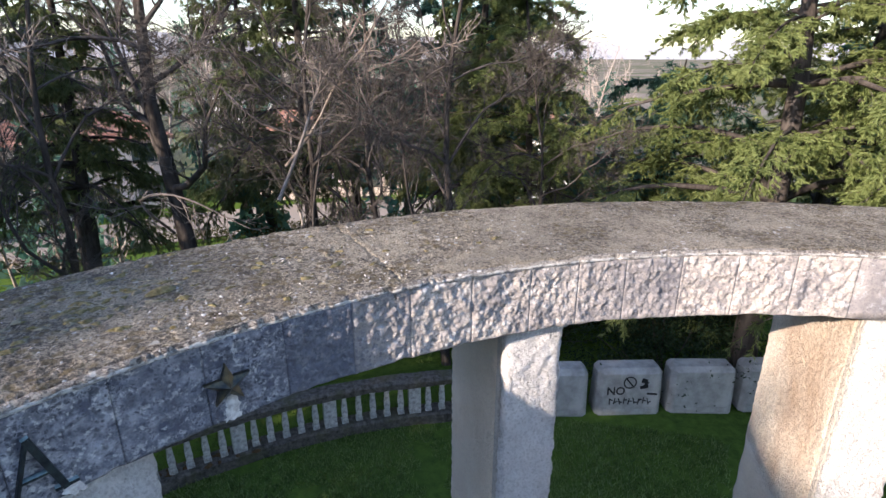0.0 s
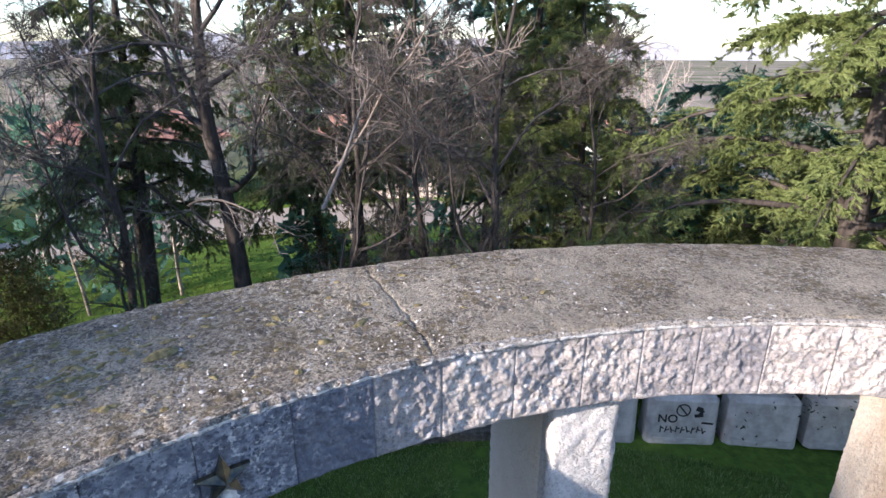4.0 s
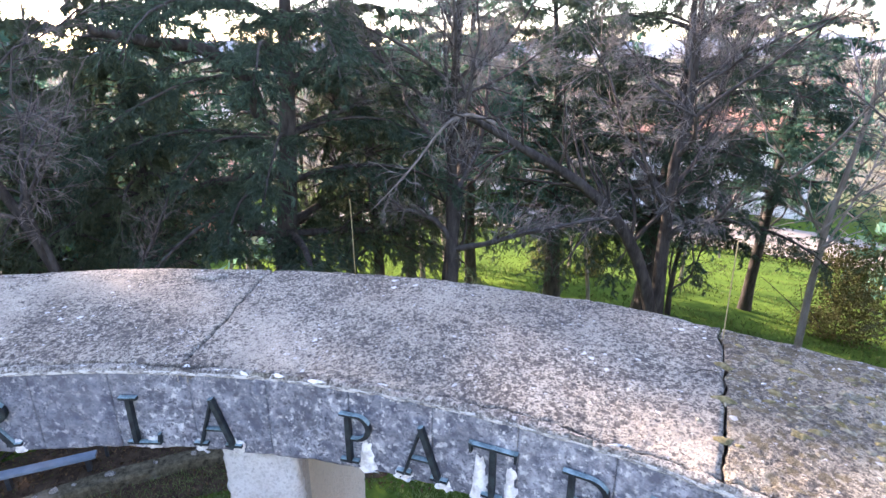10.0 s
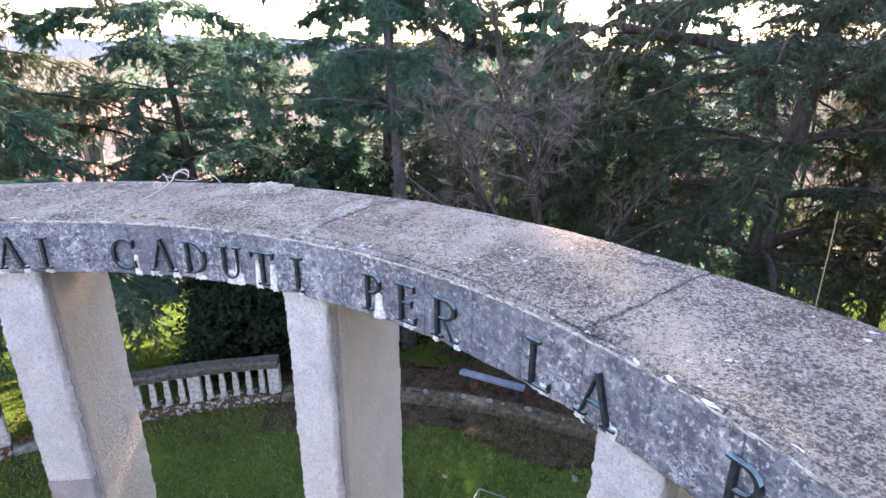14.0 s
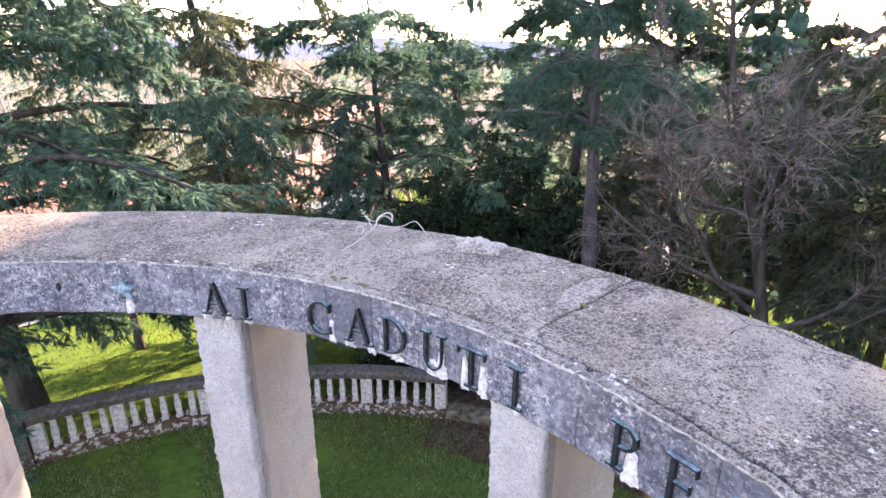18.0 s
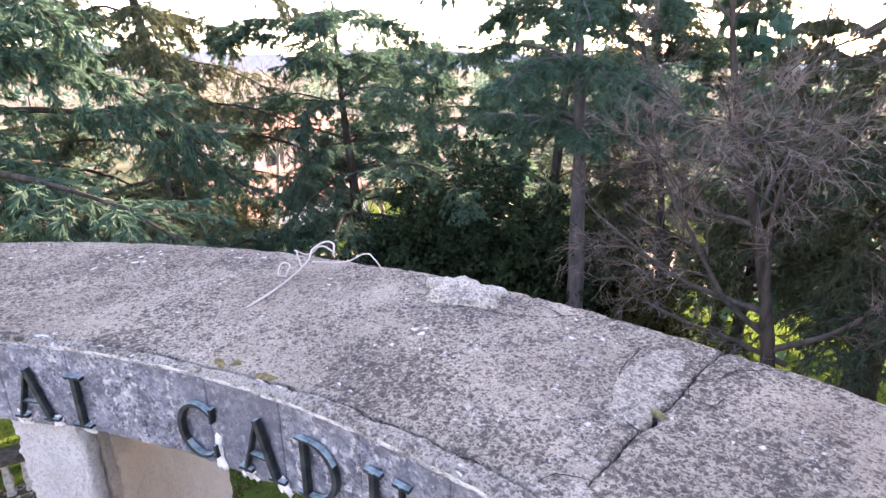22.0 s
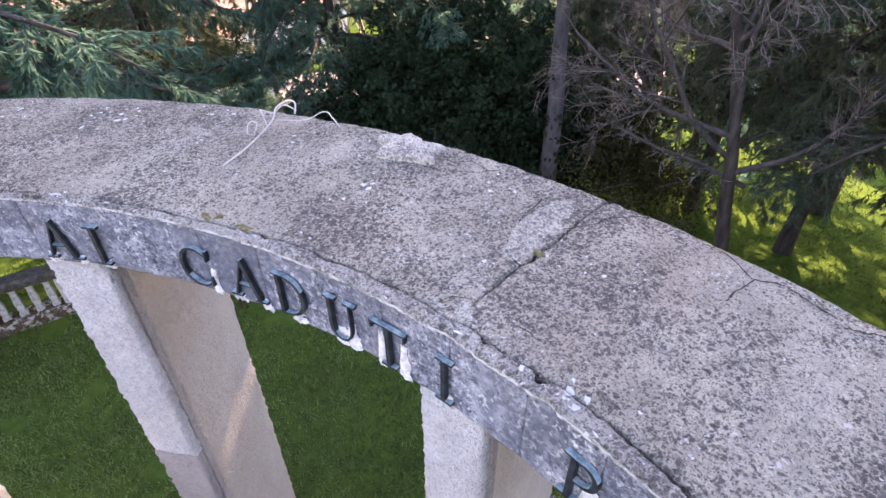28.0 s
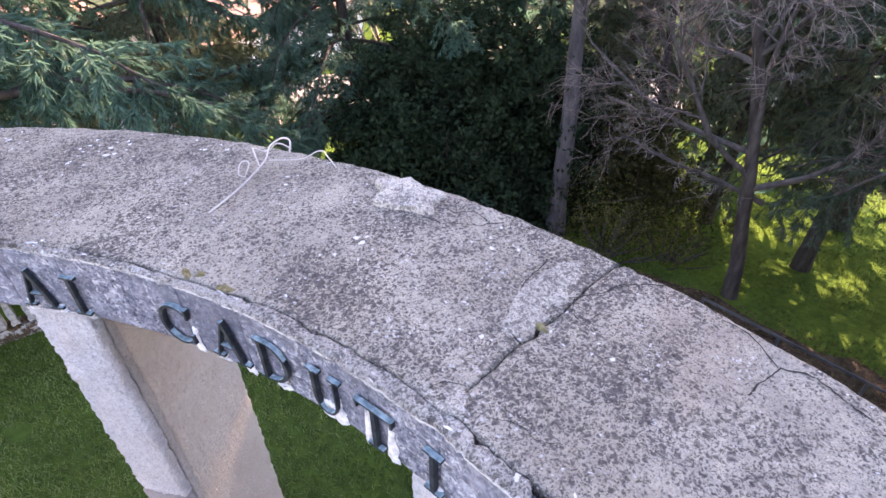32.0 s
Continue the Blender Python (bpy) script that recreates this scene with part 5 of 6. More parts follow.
def sprout(P, R, count, t0, t1, length, angle, up, K, rng, wander=0.12, thin=0.6, flat=0.0, taper=0.2):
    """Children on the polylines P: `count` each, between the shares t0 and t1 of their length."""
    n, k, _ = P.shape
    par = np.repeat(np.arange(n), count)
    t = rng.uniform(t0, t1, len(par))
    f = t * (k - 1)
    i = np.minimum(f.astype(int), k - 2)
    w = (f - i)[:, None]
    start = P[par, i] * (1 - w) + P[par, i + 1] * w
    rad = R[par, i] * (1 - w[:, 0]) + R[par, i + 1] * w[:, 0]
    d = unit(P[par, i + 1] - P[par, i])
    rnd = rng.standard_normal((len(par), 3))
    if flat:
        rnd[:, 2] *= 1 - flat
    side = unit(rnd - (rnd * d).sum(1, keepdims=True) * d)
    ang = np.radians(rng.normal(angle, angle * 0.22, len(par)))[:, None]
    d = unit(d * np.cos(ang) + side * np.sin(ang) + np.array([0, 0, up]))
    plen = np.linalg.norm(np.diff(P, axis=1), axis=2).sum(1)[par]
    L = length * plen * rng.uniform(0.55, 1.15, len(par)) * (1 - 0.45 * t)
    C = np.zeros((len(par), K, 3))
    C[:, 0] = start
    for s in range(1, K):
        d = unit(d + wander * rng.standard_normal(d.shape) + np.array([0, 0, up * 0.35]))
        C[:, s] = C[:, s - 1] + d * (L / (K - 1))[:, None]
    r0 = np.minimum(rad * thin, rad)
    CR = r0[:, None] * np.linspace(1, taper, K)[None]
    return C, CR


def trunk_line(h, lean, rng, K=9, wander=0.05):
    d = unit(np.array([lean[0], lean[1], 1.0]))
    P = [np.zeros(3)]
    for s in range(1, K):
        d = unit(d + wander * rng.standard_normal(3) + np.array([0, 0, 0.03]))
        P.append(P[-1] + d * h / (K - 1))
    P = np.array(P)
    P[0, 2] -= 0.4
    return P[None]


def bare_tree(name, h, r, lean, seed, counts=(14, 9, 9, 8), label="", t0=0.3, twig=M_TWIG, up=0.10, lens=(0.5, 0.5, 0.5, 0.5), droop=0.0, fine=0.0026):
    rng = np.random.default_rng(seed)
    tree = tagged(empty(name), label, "tree", "bare trees", "")
    P0 = trunk_line(h, lean, rng, 10, 0.07)
    R0 = r * np.linspace(1, 0.22, 10)[None] * np.array([1.25] + [1] * 9)
    P1, R1 = sprout(P0, R0, counts[0], t0, 0.97, lens[0], 48, up, 8, rng, 0.16, 0.55)
    P2, R2 = sprout(P1, R1, counts[1], 0.2, 1.0, lens[1], 42, up * 0.8 - droop, 6, rng, 0.18, 0.5)
    P3, R3 = sprout(P2, R2, counts[2], 0.12, 1.0, lens[2] * 1.15, 42, up * 0.5 - droop, 5, rng, 0.2, 0.5, taper=0.4)
    P4, R4 = sprout(P3, R3, counts[3], 0.1, 1.0, lens[3] * 1.5, 40, up * 0.3 - droop * 1.5, 3, rng, 0.22, 0.6, taper=0.4)
    put("trunk", mesh_of("trunk", *tubes(P0, R0, 10), M_BARK), tree)
    put("branchwork", mesh_of("branchwork", *join(tubes(P1, np.maximum(R1, 0.012), 6), tubes(P2[:, ::2], np.maximum(R2, 0.007)[:, ::2], 3)), M_BARK_GREY), tree)
    put("twig_canopy", mesh_of("twig_canopy", *join(tubes(P3[:, ::2], np.maximum(R3, 0.0032)[:, ::2], 3), ribbons(P4, fine, rng)), twig), tree)
    return tree


def ribbons(P, w, rng):
    """Flat tapering twiglets along the polylines P."""
    n, k, _ = P.shape
    d = unit(P[:, -1] - P[:, 0])
    a = unit(np.cross(d, rng.standard_normal((n, 3))))[:, None] * (w * np.linspace(1, 0.35, k))[None, :, None]
    V = np.stack([P - a, P + a], 2).reshape(-1, 3)
    b = (np.arange(n) * k * 2)[:, None] + (np.arange(k - 1) * 2)[None]
    F = np.stack([b, b + 1, b + 3, b + 2], -1).reshape(-1, 4)
    return V, F


def needles(P, R, per, length, width, rng, spread=27, sag=0.08):
    """Thin blades along the polylines P."""
    n, k, _ = P.shape
    par = np.repeat(np.arange(n), per)
    f = rng.uniform(0.05, 1.0, len(par)) * (k - 1)
    i = np.minimum(f.astype(int), k - 2)
    w = (f - i)[:, None]
    s = P[par, i] * (1 - w) + P[par, i + 1] * w
    d = unit(P[par, i + 1] - P[par, i])
    rnd = rng.standard_normal((len(par), 3)) * np.array([1, 1, 0.5])
    side = unit(rnd - (rnd * d).sum(1, keepdims=True) * d)
    a = np.radians(rng.normal(spread, 11, len(par)))[:, None]
    dirn = unit(d * np.cos(a) + side * np.sin(a) - np.array([0, 0, sag]))
    L = length * rng.uniform(0.6, 1.25, len(par))[:, None]
    across = unit(np.cross(dirn, rng.standard_normal((len(par), 3)))) * width
    V = np.stack([s - across, s + across, s + dirn * L], 1).reshape(-1, 3)
    return V, np.arange(len(V)).reshape(-1, 3)


def cedar(name, h, r, lean, seed, tiers=13, each=5, reach=3.6, mat=M_CEDAR, label="", t0=0.16, per=12, dens=(22, 8), top=0.97, droop=0.07, bark=M_BARK, nl=0.088, nw=0.0085, hang=0.14, flat_top=0.0, frond=0.40, tuft=0.27):
    """A cedar: limbs in tiers, each a flat frond of side shoots set with needles."""
    rng = np.random.default_rng(seed)
    tree = tagged(empty(name), label, "tree", "cedars", "")
    P0 = trunk_line(h, lean, rng, 12, 0.03)
    R0 = r * np.linspace(1, 0.10, 12)[None] * np.array([1.3] + [1] * 11)
    limbs = tiers * each
    lev = np.repeat(np.arange(tiers), each)
    t = np.clip(t0 + (top - t0) * (lev + rng.normal(0.5, 0.11, limbs)) / tiers, t0, top)
    f = t * 11
    i = np.minimum(f.astype(int), 10)
    w = (f - i)[:, None]
    s = P0[0, i] * (1 - w) + P0[0, i + 1] * w
    az = lev * 0.9 + np.tile(np.arange(each), tiers) * 2 * np.pi / each + rng.normal(0, 0.35, limbs)
    L = reach * (1.05 - (0.80 - flat_top) * ((t - t0) / (1 - t0)) ** 1.3) * rng.uniform(0.55, 1.15, limbs)
    rise = rng.normal(0.12, 0.10, limbs) + 0.28 * t
    d = unit(np.stack([np.cos(az), np.sin(az), rise], 1))
    P1 = np.zeros((limbs, 10, 3))
    P1[:, 0] = s
    for k in range(1, 10):
        d = unit(d + 0.06 * rng.standard_normal(d.shape) - np.array([0, 0, droop]) * k / 3)
        P1[:, k] = P1[:, k - 1] + d * (L / 9)[:, None]
    rad = (R0[0, i] * 0.46)[:, None] * np.linspace(1, 0.12, 10)[None] * np.clip(L / reach, 0.4, 1)[:, None]
    P2, R2 = sprout(P1, rad, dens[0], 0.14, 1.0, frond, 54, -0.04 - 0.5 * hang, 6, rng, 0.05, 0.4, flat=0.95)
    P3, R3 = sprout(P2, R2, dens[1], 0.08, 1.0, tuft, 52, -hang, 3, rng, 0.08, 0.5, flat=0.78)
    put("trunk", mesh_of("trunk", *tubes(P0, R0, 12), bark), tree)
    put("branchwork", mesh_of("branchwork", *join(tubes(P1, np.maximum(rad, 0.010), 5), ribbons(P2[:, ::2], 0.005, rng)), bark), tree)
    N = join(needles(P3, R3, per, nl, nw, rng, sag=hang), needles(P2, R2, per * 2, nl, nw, rng, sag=hang), needles(P1[:, 6:], rad, per * 3, nl, nw, rng, sag=hang))
    put("crown", mesh_of("crown", *N, mat, smooth=False), tree)
    return tree


def leaves(centers, size, rng, aspect=0.5):
    n = len(centers)
    d = unit(rng.standard_normal((n, 3)))
    a = unit(np.cross(d, rng.standard_normal((n, 3))))
    L = size * rng.uniform(0.6, 1.3, (n, 1))
    V = np.stack([centers, centers + d * L * 0.5 + a * L * aspect * 0.5, centers + d * L, centers + d * L * 0.5 - a * L * aspect * 0.5], 1).reshape(-1, 3)
    return V, np.arange(len(V)).reshape(-1, 4)


def bush(name, rx, ry, h, count, size, mat, seed, label, stems=8, lump=0.5, category="shrub", clump=0):
    rng = np.random.default_rng(seed)
    ob = tagged(empty(name), label, category)
    d = unit(rng.standard_normal((count, 3)))
    d[:, 2] = np.abs(d[:, 2]) * 1.0
    q = 0.25 + 0.75 * rng.uniform(0, 1, (count, 1)) ** 0.6
    shape = 1 + lump * fbm(d * 1.6, 1.5, 4, 0.6, seed)[:, None]
    p = d * q * shape * np.array([rx, ry, h * 0.95]) + np.array([0, 0, 0.05 * h])
    keep = vnoise(p + seed, 1.8 / max(0.4, h / 3), seed) > -0.30
    if clump:
        c = p[:clump]
        p = c[rng.integers(0, clump, count)] + rng.normal(0, 0.10, (count, 3)) * np.array([1, 1, 0.7])
        keep = p[:, 2] > 0
    put("foliage", mesh_of("foliage", *leaves(p[keep], size, rng), mat, smooth=False), ob)
    e = unit(rng.standard_normal((stems, 3)) * np.array([1, 1, 0.3]) + np.array([0, 0, 1.3]))
    P = np.cumsum(np.concatenate([np.zeros((stems, 1, 3)) - np.array([0, 0, 0.2]), np.repeat((e * h * 0.85 / 5)[:, None], 5, 1) + 0.05 * h * rng.standard_normal((stems, 5, 3)) * 0.3], 1), 1)
    put("stemwork", mesh_of("stemwork", *tubes(P, np.linspace(0.03, 0.008, 6)[None] * np.ones((stems, 1)), 5), M_BARK), ob)
    return ob


def stand(ob, x, y, rz=0.0, dz=0.0, s=1.0):
    ob.matrix_basis = Matrix.Translation((x, y, float(land(np.array([x]), np.array([y]))[0]) - 0.05 + dz)) @ Matrix.Rotation(radians(rz), 4, "Z")
    if s != 1.0:
        ob.scale = (s, s, s)
    return ob


def again(ob, x, y, rz, s=1.0):
    z = float(land(np.array([x]), np.array([y]))[0]) - 0.05
    c = copy_thing(ob, Matrix.Translation((x, y, z)) @ Matrix.Rotation(radians(rz), 4, "Z"))
    c.scale = (s, s, s)
    return c


def limb(tree, pts, r0, r1, mat, seed, twigs=30):
    """A single bough through world points, with side twigs, as a part of its tree."""
    rng = np.random.default_rng(seed)
    base = np.array(tree.matrix_basis.translation)
    rot = np.array(tree.matrix_basis.to_3x3().inverted())
    q = (np.array(pts, float) - base) @ rot.T
    k = 14
    t = np.linspace(0, len(q) - 1, k)
    P = np.stack([np.interp(t, np.arange(len(q)), q[:, c]) for c in range(3)], 1)[None]
    P[:, 1:-1] = (P[:, :-2] + 2 * P[:, 1:-1] + P[:, 2:]) / 4
    R = np.linspace(r0, r1, k)[None]
    P2, R2 = sprout(P, R, twigs, 0.15, 1.0, 0.30, 48, 0.02, 5, rng, 0.2, 0.4)
    P3, R3 = sprout(P2, R2, 7, 0.1, 1.0, 0.5, 42, -0.03, 4, rng, 0.2, 0.5)
    wood, spray = join(tubes(P, R, 8), tubes(P2, np.maximum(R2, 0.006), 4)), ribbons(P3, 0.005, rng)
    V, F = join(wood, spray)
    put("bough", mesh_of("bough", V, F, [mat, M_TWIG], index=(np.arange(len(F)) >= len(wood[1])).astype(int)), tree)


CEDAR_LABEL = "dark green cedar with flat drooping branch tiers"
ced_a = stand(cedar("cedar", 8.5, 0.20, (0.03, -0.05), 101, 9, 6, 3.8, M_CEDAR, CEDAR_LABEL, 0.14, 14, (54, 9), flat_top=0.45, hang=0.24, frond=0.27), -7.3, -11.3, 20)
ced_b = stand(cedar("cedar", 12.5, 0.21, (0.02, 0.0), 102, 11, 5, 5.0, M_CEDAR_BROWN, "olive cedar with long sweeping branches", 0.24, 13, (56, 9), droop=0.09, hang=0.32, frond=0.24), -4.0, -14.3, 0)
ced_c = stand(cedar("cedar", 10.2, 0.20, (0.02, 0.01), 103, 5, 7, 2.7, M_CEDAR, "tall cedar with a bare dark trunk and level tiers", 0.50, 13, (48, 9), bark=M_BARK_COOL, flat_top=0.35, hang=0.26, frond=0.30), -9.0, -6.9, 0)
ced_d = stand(cedar("cedar", 12.5, 0.24, (-0.02, 0.02), 104, 10, 7, 4.5, M_CEDAR_LIGHT, "sunlit light green cedar with feathery branches", 0.18, 13, (54, 10), droop=0.075, hang=0.17, frond=0.28, tuft=0.28), 6.8, 8.2, 0)
ced_f = stand(cedar("cedar", 10.5, 0.26, (0.0, 0.04), 105, 8, 7, 4.4, M_CEDAR_DEEP, "dark cedar with heavy level limbs", 0.26, 12, (48, 9), flat_top=0.4, hang=0.20, frond=0.30), -10.4, -0.6, 0)
# next two are added on the sun's side to shade the coping
again(ced_c, -13.9, -11.9, 200, 1.25)
again(ced_f, -16.0, -10.7, 70, 1.1)
again(ced_a, 0.6, -11.6, 140, 1.4)
again(ced_a, -11.6, -13.7, 30, 1.1)
again(ced_a, -5.6, -17.5, 110, 0.75)
again(ced_b, -1.6, -17.0, 210, 0.6)
again(ced_d, 9.6, 5.2, 60, 0.95)
again(ced_d, 3.75, 12.3, 160, 0.66)
again(ced_a, 6.6, 12.6, 45, 0.78)
again(ced_d, 10.5, 11.5, 260, 1.0)
again(ced_f, -12.2, 8.8, 30, 1.0)
again(ced_f, -15.0, 7.4, 100, 1.0)
ced_far = stand(cedar("cedar", 11.0, 0.20, (0.04, 0.01), 107, 10, 5, 3.0, M_CEDAR, "dark cedar on the slope with a straight bare trunk", 0.36, 7, (22, 8), nl=0.13, nw=0.016), -14.97, 4.68, 0)
again(ced_far, 1.8, 16.5, 30, 1.0)
again(ced_far, 8.2, 18.4, 45, 0.62)
again(ced_far, 6.9, 17.0, 145, 0.60)
again(ced_far, 9.3, 15.9, 80, 0.66)
again(ced_far, 13.0, 14.0, 310, 0.9)
# next two are added to block sun from the lawn and slope grass
again(ced_far, -17.2, -17.0, 90, 1.05)
again(ced_far, -22.5, -8.2, 130, 0.9)
again(ced_far, 5.6, 20.8, 190, 0.95)
again(ced_far, -0.6, 17.4, 120, 0.95)
again(ced_far, 4.4, 18.6, 260, 1.0)
again(ced_far, -18.6, 3.4, 200, 0.9)
again(ced_far, -23.2, 5.2, 160, 0.92)
again(ced_far, -23.9, 4.0, 40, 0.95)
again(ced_far, -15.5, -3.5, 60, 1.0)
again(ced_far, -14.2, 14.2, 10, 0.95)
again(ced_far, -18.0, -8.0, 20, 1.0)
con = stand(cedar("cedar", 11.5, 0.20, (0.03, 0.0), 106, 14, 5, 2.5, M_CEDAR_LIME, "conifer with thin olive foliage and ivied trunk", 0.30, 9, (26, 8), nl=0.11, nw=0.013, hang=0.40, droop=0.08), -7.1, 13.6, 0)
again(con, -1.6, 14.4, 100, 1.05)
again(con, 2.4, 13.6, 20, 1.0)
again(con, -3.2, 17.5, 200, 1.0)
# added sun blockers: high crowns out of view keep the coping in shade
for px, py, tall in ((-24.9, -11.25, 19.9), (-23.75, -13.24, 19.4), (-23.2, -14.2, 19.9)):
    stand(cedar("cedar", tall, 0.30, (0.0, 0.0), int(tall * 10), 4, 9, 2.2, M_CEDAR_DEEP, "added tall cedar down the slope, high flat crown out of view, shading the coping", 0.80, 4 if px < -24 else 8, (9, 5) if px < -24 else (18, 6), flat_top=0.75, nl=0.20, nw=0.05, tuft=0.4), px, py)
olive = stand(cedar("cedar", 8.8, 0.17, (0.02, 0.0), 108, 13, 6, 2.4, M_CEDAR_BROWN, "grey-olive conifer with browned hanging shoots", 0.30, 9, (22, 8), nl=0.10, nw=0.010, hang=0.40, droop=0.09), -12.4, -3.2, 0)
again(olive, -12.9, -5.6, 120, 0.95)
again(olive, -11.3, -7.6, 300, 0.6)
again(olive, -11.6, 1.6, 220, 0.9)

BARE = "leafless grey-brown tree with dense fine twigs"
bare_a = stand(bare_tree("bare_tree", 8.5, 0.17, (-0.10, -0.10), 201, (17, 11, 10, 9), "leaning leafless tree with a thick mossy limb", 0.35, droop=0.06, up=0.06), -9.2, 7.2, 0)
bare_b = stand(bare_tree("bare_tree", 7.6, 0.13, (0.02, -0.06), 202, (15, 10, 9, 8), BARE, 0.30, twig=M_TWIG_RUSSET, up=0.03, droop=0.02), -9.75, -3.4, 0)
bare_c = stand(bare_tree("bare_tree", 8.0, 0.095, (-0.10, 0.05), 203, (20, 11, 10, 9), BARE, 0.12, twig=M_TWIG_DARK, up=0.04), 1.4, 9.9, 0)
bare_d = stand(bare_tree("bare_tree", 10.5, 0.22, (-0.20, 0.05), 204, (14, 10, 10, 8), "dark leafless tree with ivy at its foot", 0.3), -3.9, 11.8, 0)
limb(bare_a, [(-9.01, 7.08, -0.2), (-9.07, 6.66, 1.58), (-9.17, 6.16, 2.64), (-9.19, 5.55, 3.31), (-9.25, 4.82, 3.91), (-9.15, 4.08, 4.27), (-8.99, 3.39, 4.69), (-8.79, 2.67, 5.07)], 0.15, 0.05, M_BARK, 1, 26)
limb(bare_a, [(-8.62, 3.15, 4.93), (-8.57, 2.6, 5.15), (-8.27, 2.13, 4.88), (-8.14, 1.8, 4.49), (-8.0, 1.38, 4.1), (-7.93, 1.05, 3.82)], 0.03, 0.009, M_TWIG_PALE, 2, 16)
limb(bare_c, [(-1.44, 9.3, 4.1), (-0.86, 9.1, 4.78), (-0.45, 8.9, 5.59), (-0.09, 8.7, 5.91), (0.13, 8.5, 6.29), (0.33, 8.39, 6.58)], 0.026, 0.009, M_TWIG_PALE, 3, 22)
limb(bare_c, [(-0.65, 8.98, 5.33), (-0.02, 8.8, 5.63), (0.74, 8.67, 5.87), (1.46, 8.37, 6.07)], 0.014, 0.006, M_TWIG_PALE, 4, 16)
limb(bare_d, [(-3.85, 10.6, 2.6), (-3.85, 8.99, 3.68), (-3.32, 8.99, 3.78), (-2.88, 8.94, 3.64), (-2.48, 8.96, 3.38), (-2.07, 8.97, 3.13)], 0.026, 0.009, M_TWIG_PALE, 5, 12)
limb(bare_b, [(-9.71, -3.52, 1.52), (-9.18, -4.12, 1.88), (-8.51, -4.6, 2.21), (-7.9, -5.1, 2.64)], 0.05, 0.015, M_BARK_GREY, 6, 26)
limb(ced_f, [(-10.3, -0.6, 5.0), (-10.01, -0.7, 5.6), (-9.52, -1.25, 6.1), (-9.08, -1.87, 6.14), (-8.6, -2.46, 6.29)], 0.14, 0.06, M_BARK, 7, 10)
again(bare_c, -1.4, 10.4, 80, 1.0)
again(bare_c, 3.4, 10.3, 200, 0.74)
again(bare_c, 0.2, 11.0, 300, 0.95)
again(bare_a, -12.4, 0.9, 250, 0.85)
again(bare_b, -13.6, -7.4, 300, 1.1)
again(bare_a, -9.3, 2.6, 250, 0.95)
again(bare_c, -5.6, 10.4, 30, 1.05)
again(bare_c, -13.4, 10.6, 130, 0.9)
again(bare_d, -9.2, 17.6, 160, 0.9)
again(bare_c, -16.6, 16.4, 210, 1.0)
again(bare_d, -4.4, 20.4, 50, 0.9)
again(bare_c, -20.5, 9.8, 20, 1.1)
again(bare_c, -18.0, 0.0, 320, 1.0)

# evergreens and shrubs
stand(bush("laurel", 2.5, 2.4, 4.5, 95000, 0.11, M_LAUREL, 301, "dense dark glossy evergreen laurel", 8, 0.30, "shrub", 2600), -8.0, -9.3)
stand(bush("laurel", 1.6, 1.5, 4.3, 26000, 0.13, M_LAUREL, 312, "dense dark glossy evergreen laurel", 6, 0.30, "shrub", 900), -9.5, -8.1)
stand(bush("shrub", 2.0, 1.8, 3.0, 15000, 0.11, M_HEDGE, 313, "brownish thicket below the tall cedar", 14), -11.4, -6.6)
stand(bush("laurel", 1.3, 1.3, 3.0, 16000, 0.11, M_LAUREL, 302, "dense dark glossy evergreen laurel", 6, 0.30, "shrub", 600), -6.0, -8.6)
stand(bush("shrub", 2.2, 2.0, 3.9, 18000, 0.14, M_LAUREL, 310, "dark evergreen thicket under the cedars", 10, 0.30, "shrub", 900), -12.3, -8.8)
stand(bush("shrub", 1.0, 1.0, 1.6, 3200, 0.05, M_SHRUB, 303, "thin yellow-green shrub with bare stems", 22), -9.0, -5.7)
stand(bush("shrub", 0.8, 0.8, 1.2, 2200, 0.05, M_SHRUB, 304, "thin yellow-green shrub with bare stems", 18), -9.9, -4.9)
# added shrub: darkens the bright lawn and hides a trunk behind the blocks
stand(bush("shrub", 2.6, 1.3, 2.0, 16000, 0.06, M_LAUREL, 311, "dark evergreen shrub added to darken the view behind the concrete blocks", 8), 5.6, 8.9)
cyp = stand(bush("young_cypress", 1.15, 1.15, 3.5, 12000, 0.09, M_SHRUB_DULL, 305, "young brownish cypress on the slope", 4, 0.2, "tree"), -11.7, 15.2)
again(cyp, -20.4, 9.6, 40, 0.7)
again(cyp, -19.2, 11.0, 80, 0.62)
stand(bush("shrub", 1.5, 1.2, 2.0, 9000, 0.06, M_CEDAR, 306, "dark conifer shrub below the trees", 6), -5.2, 10.2)
thick = stand(bush("shrub", 2.4, 1.5, 2.6, 16000, 0.10, M_HEDGE, 314, "dark brown-green thicket under the trees", 14), 0.4, 12.2)
again(thick, 3.4, 12.0, 60, 1.0)
again(thick, -2.2, 13.0, 140, 0.9)
again(thick, 7.6, 11.4, 200, 1.05)
stand(bush("shrub", 1.6, 1.4, 2.2, 9000, 0.06, M_HEDGE, 307, "olive undergrowth behind the balustrade", 10), 2.6, 10.9)

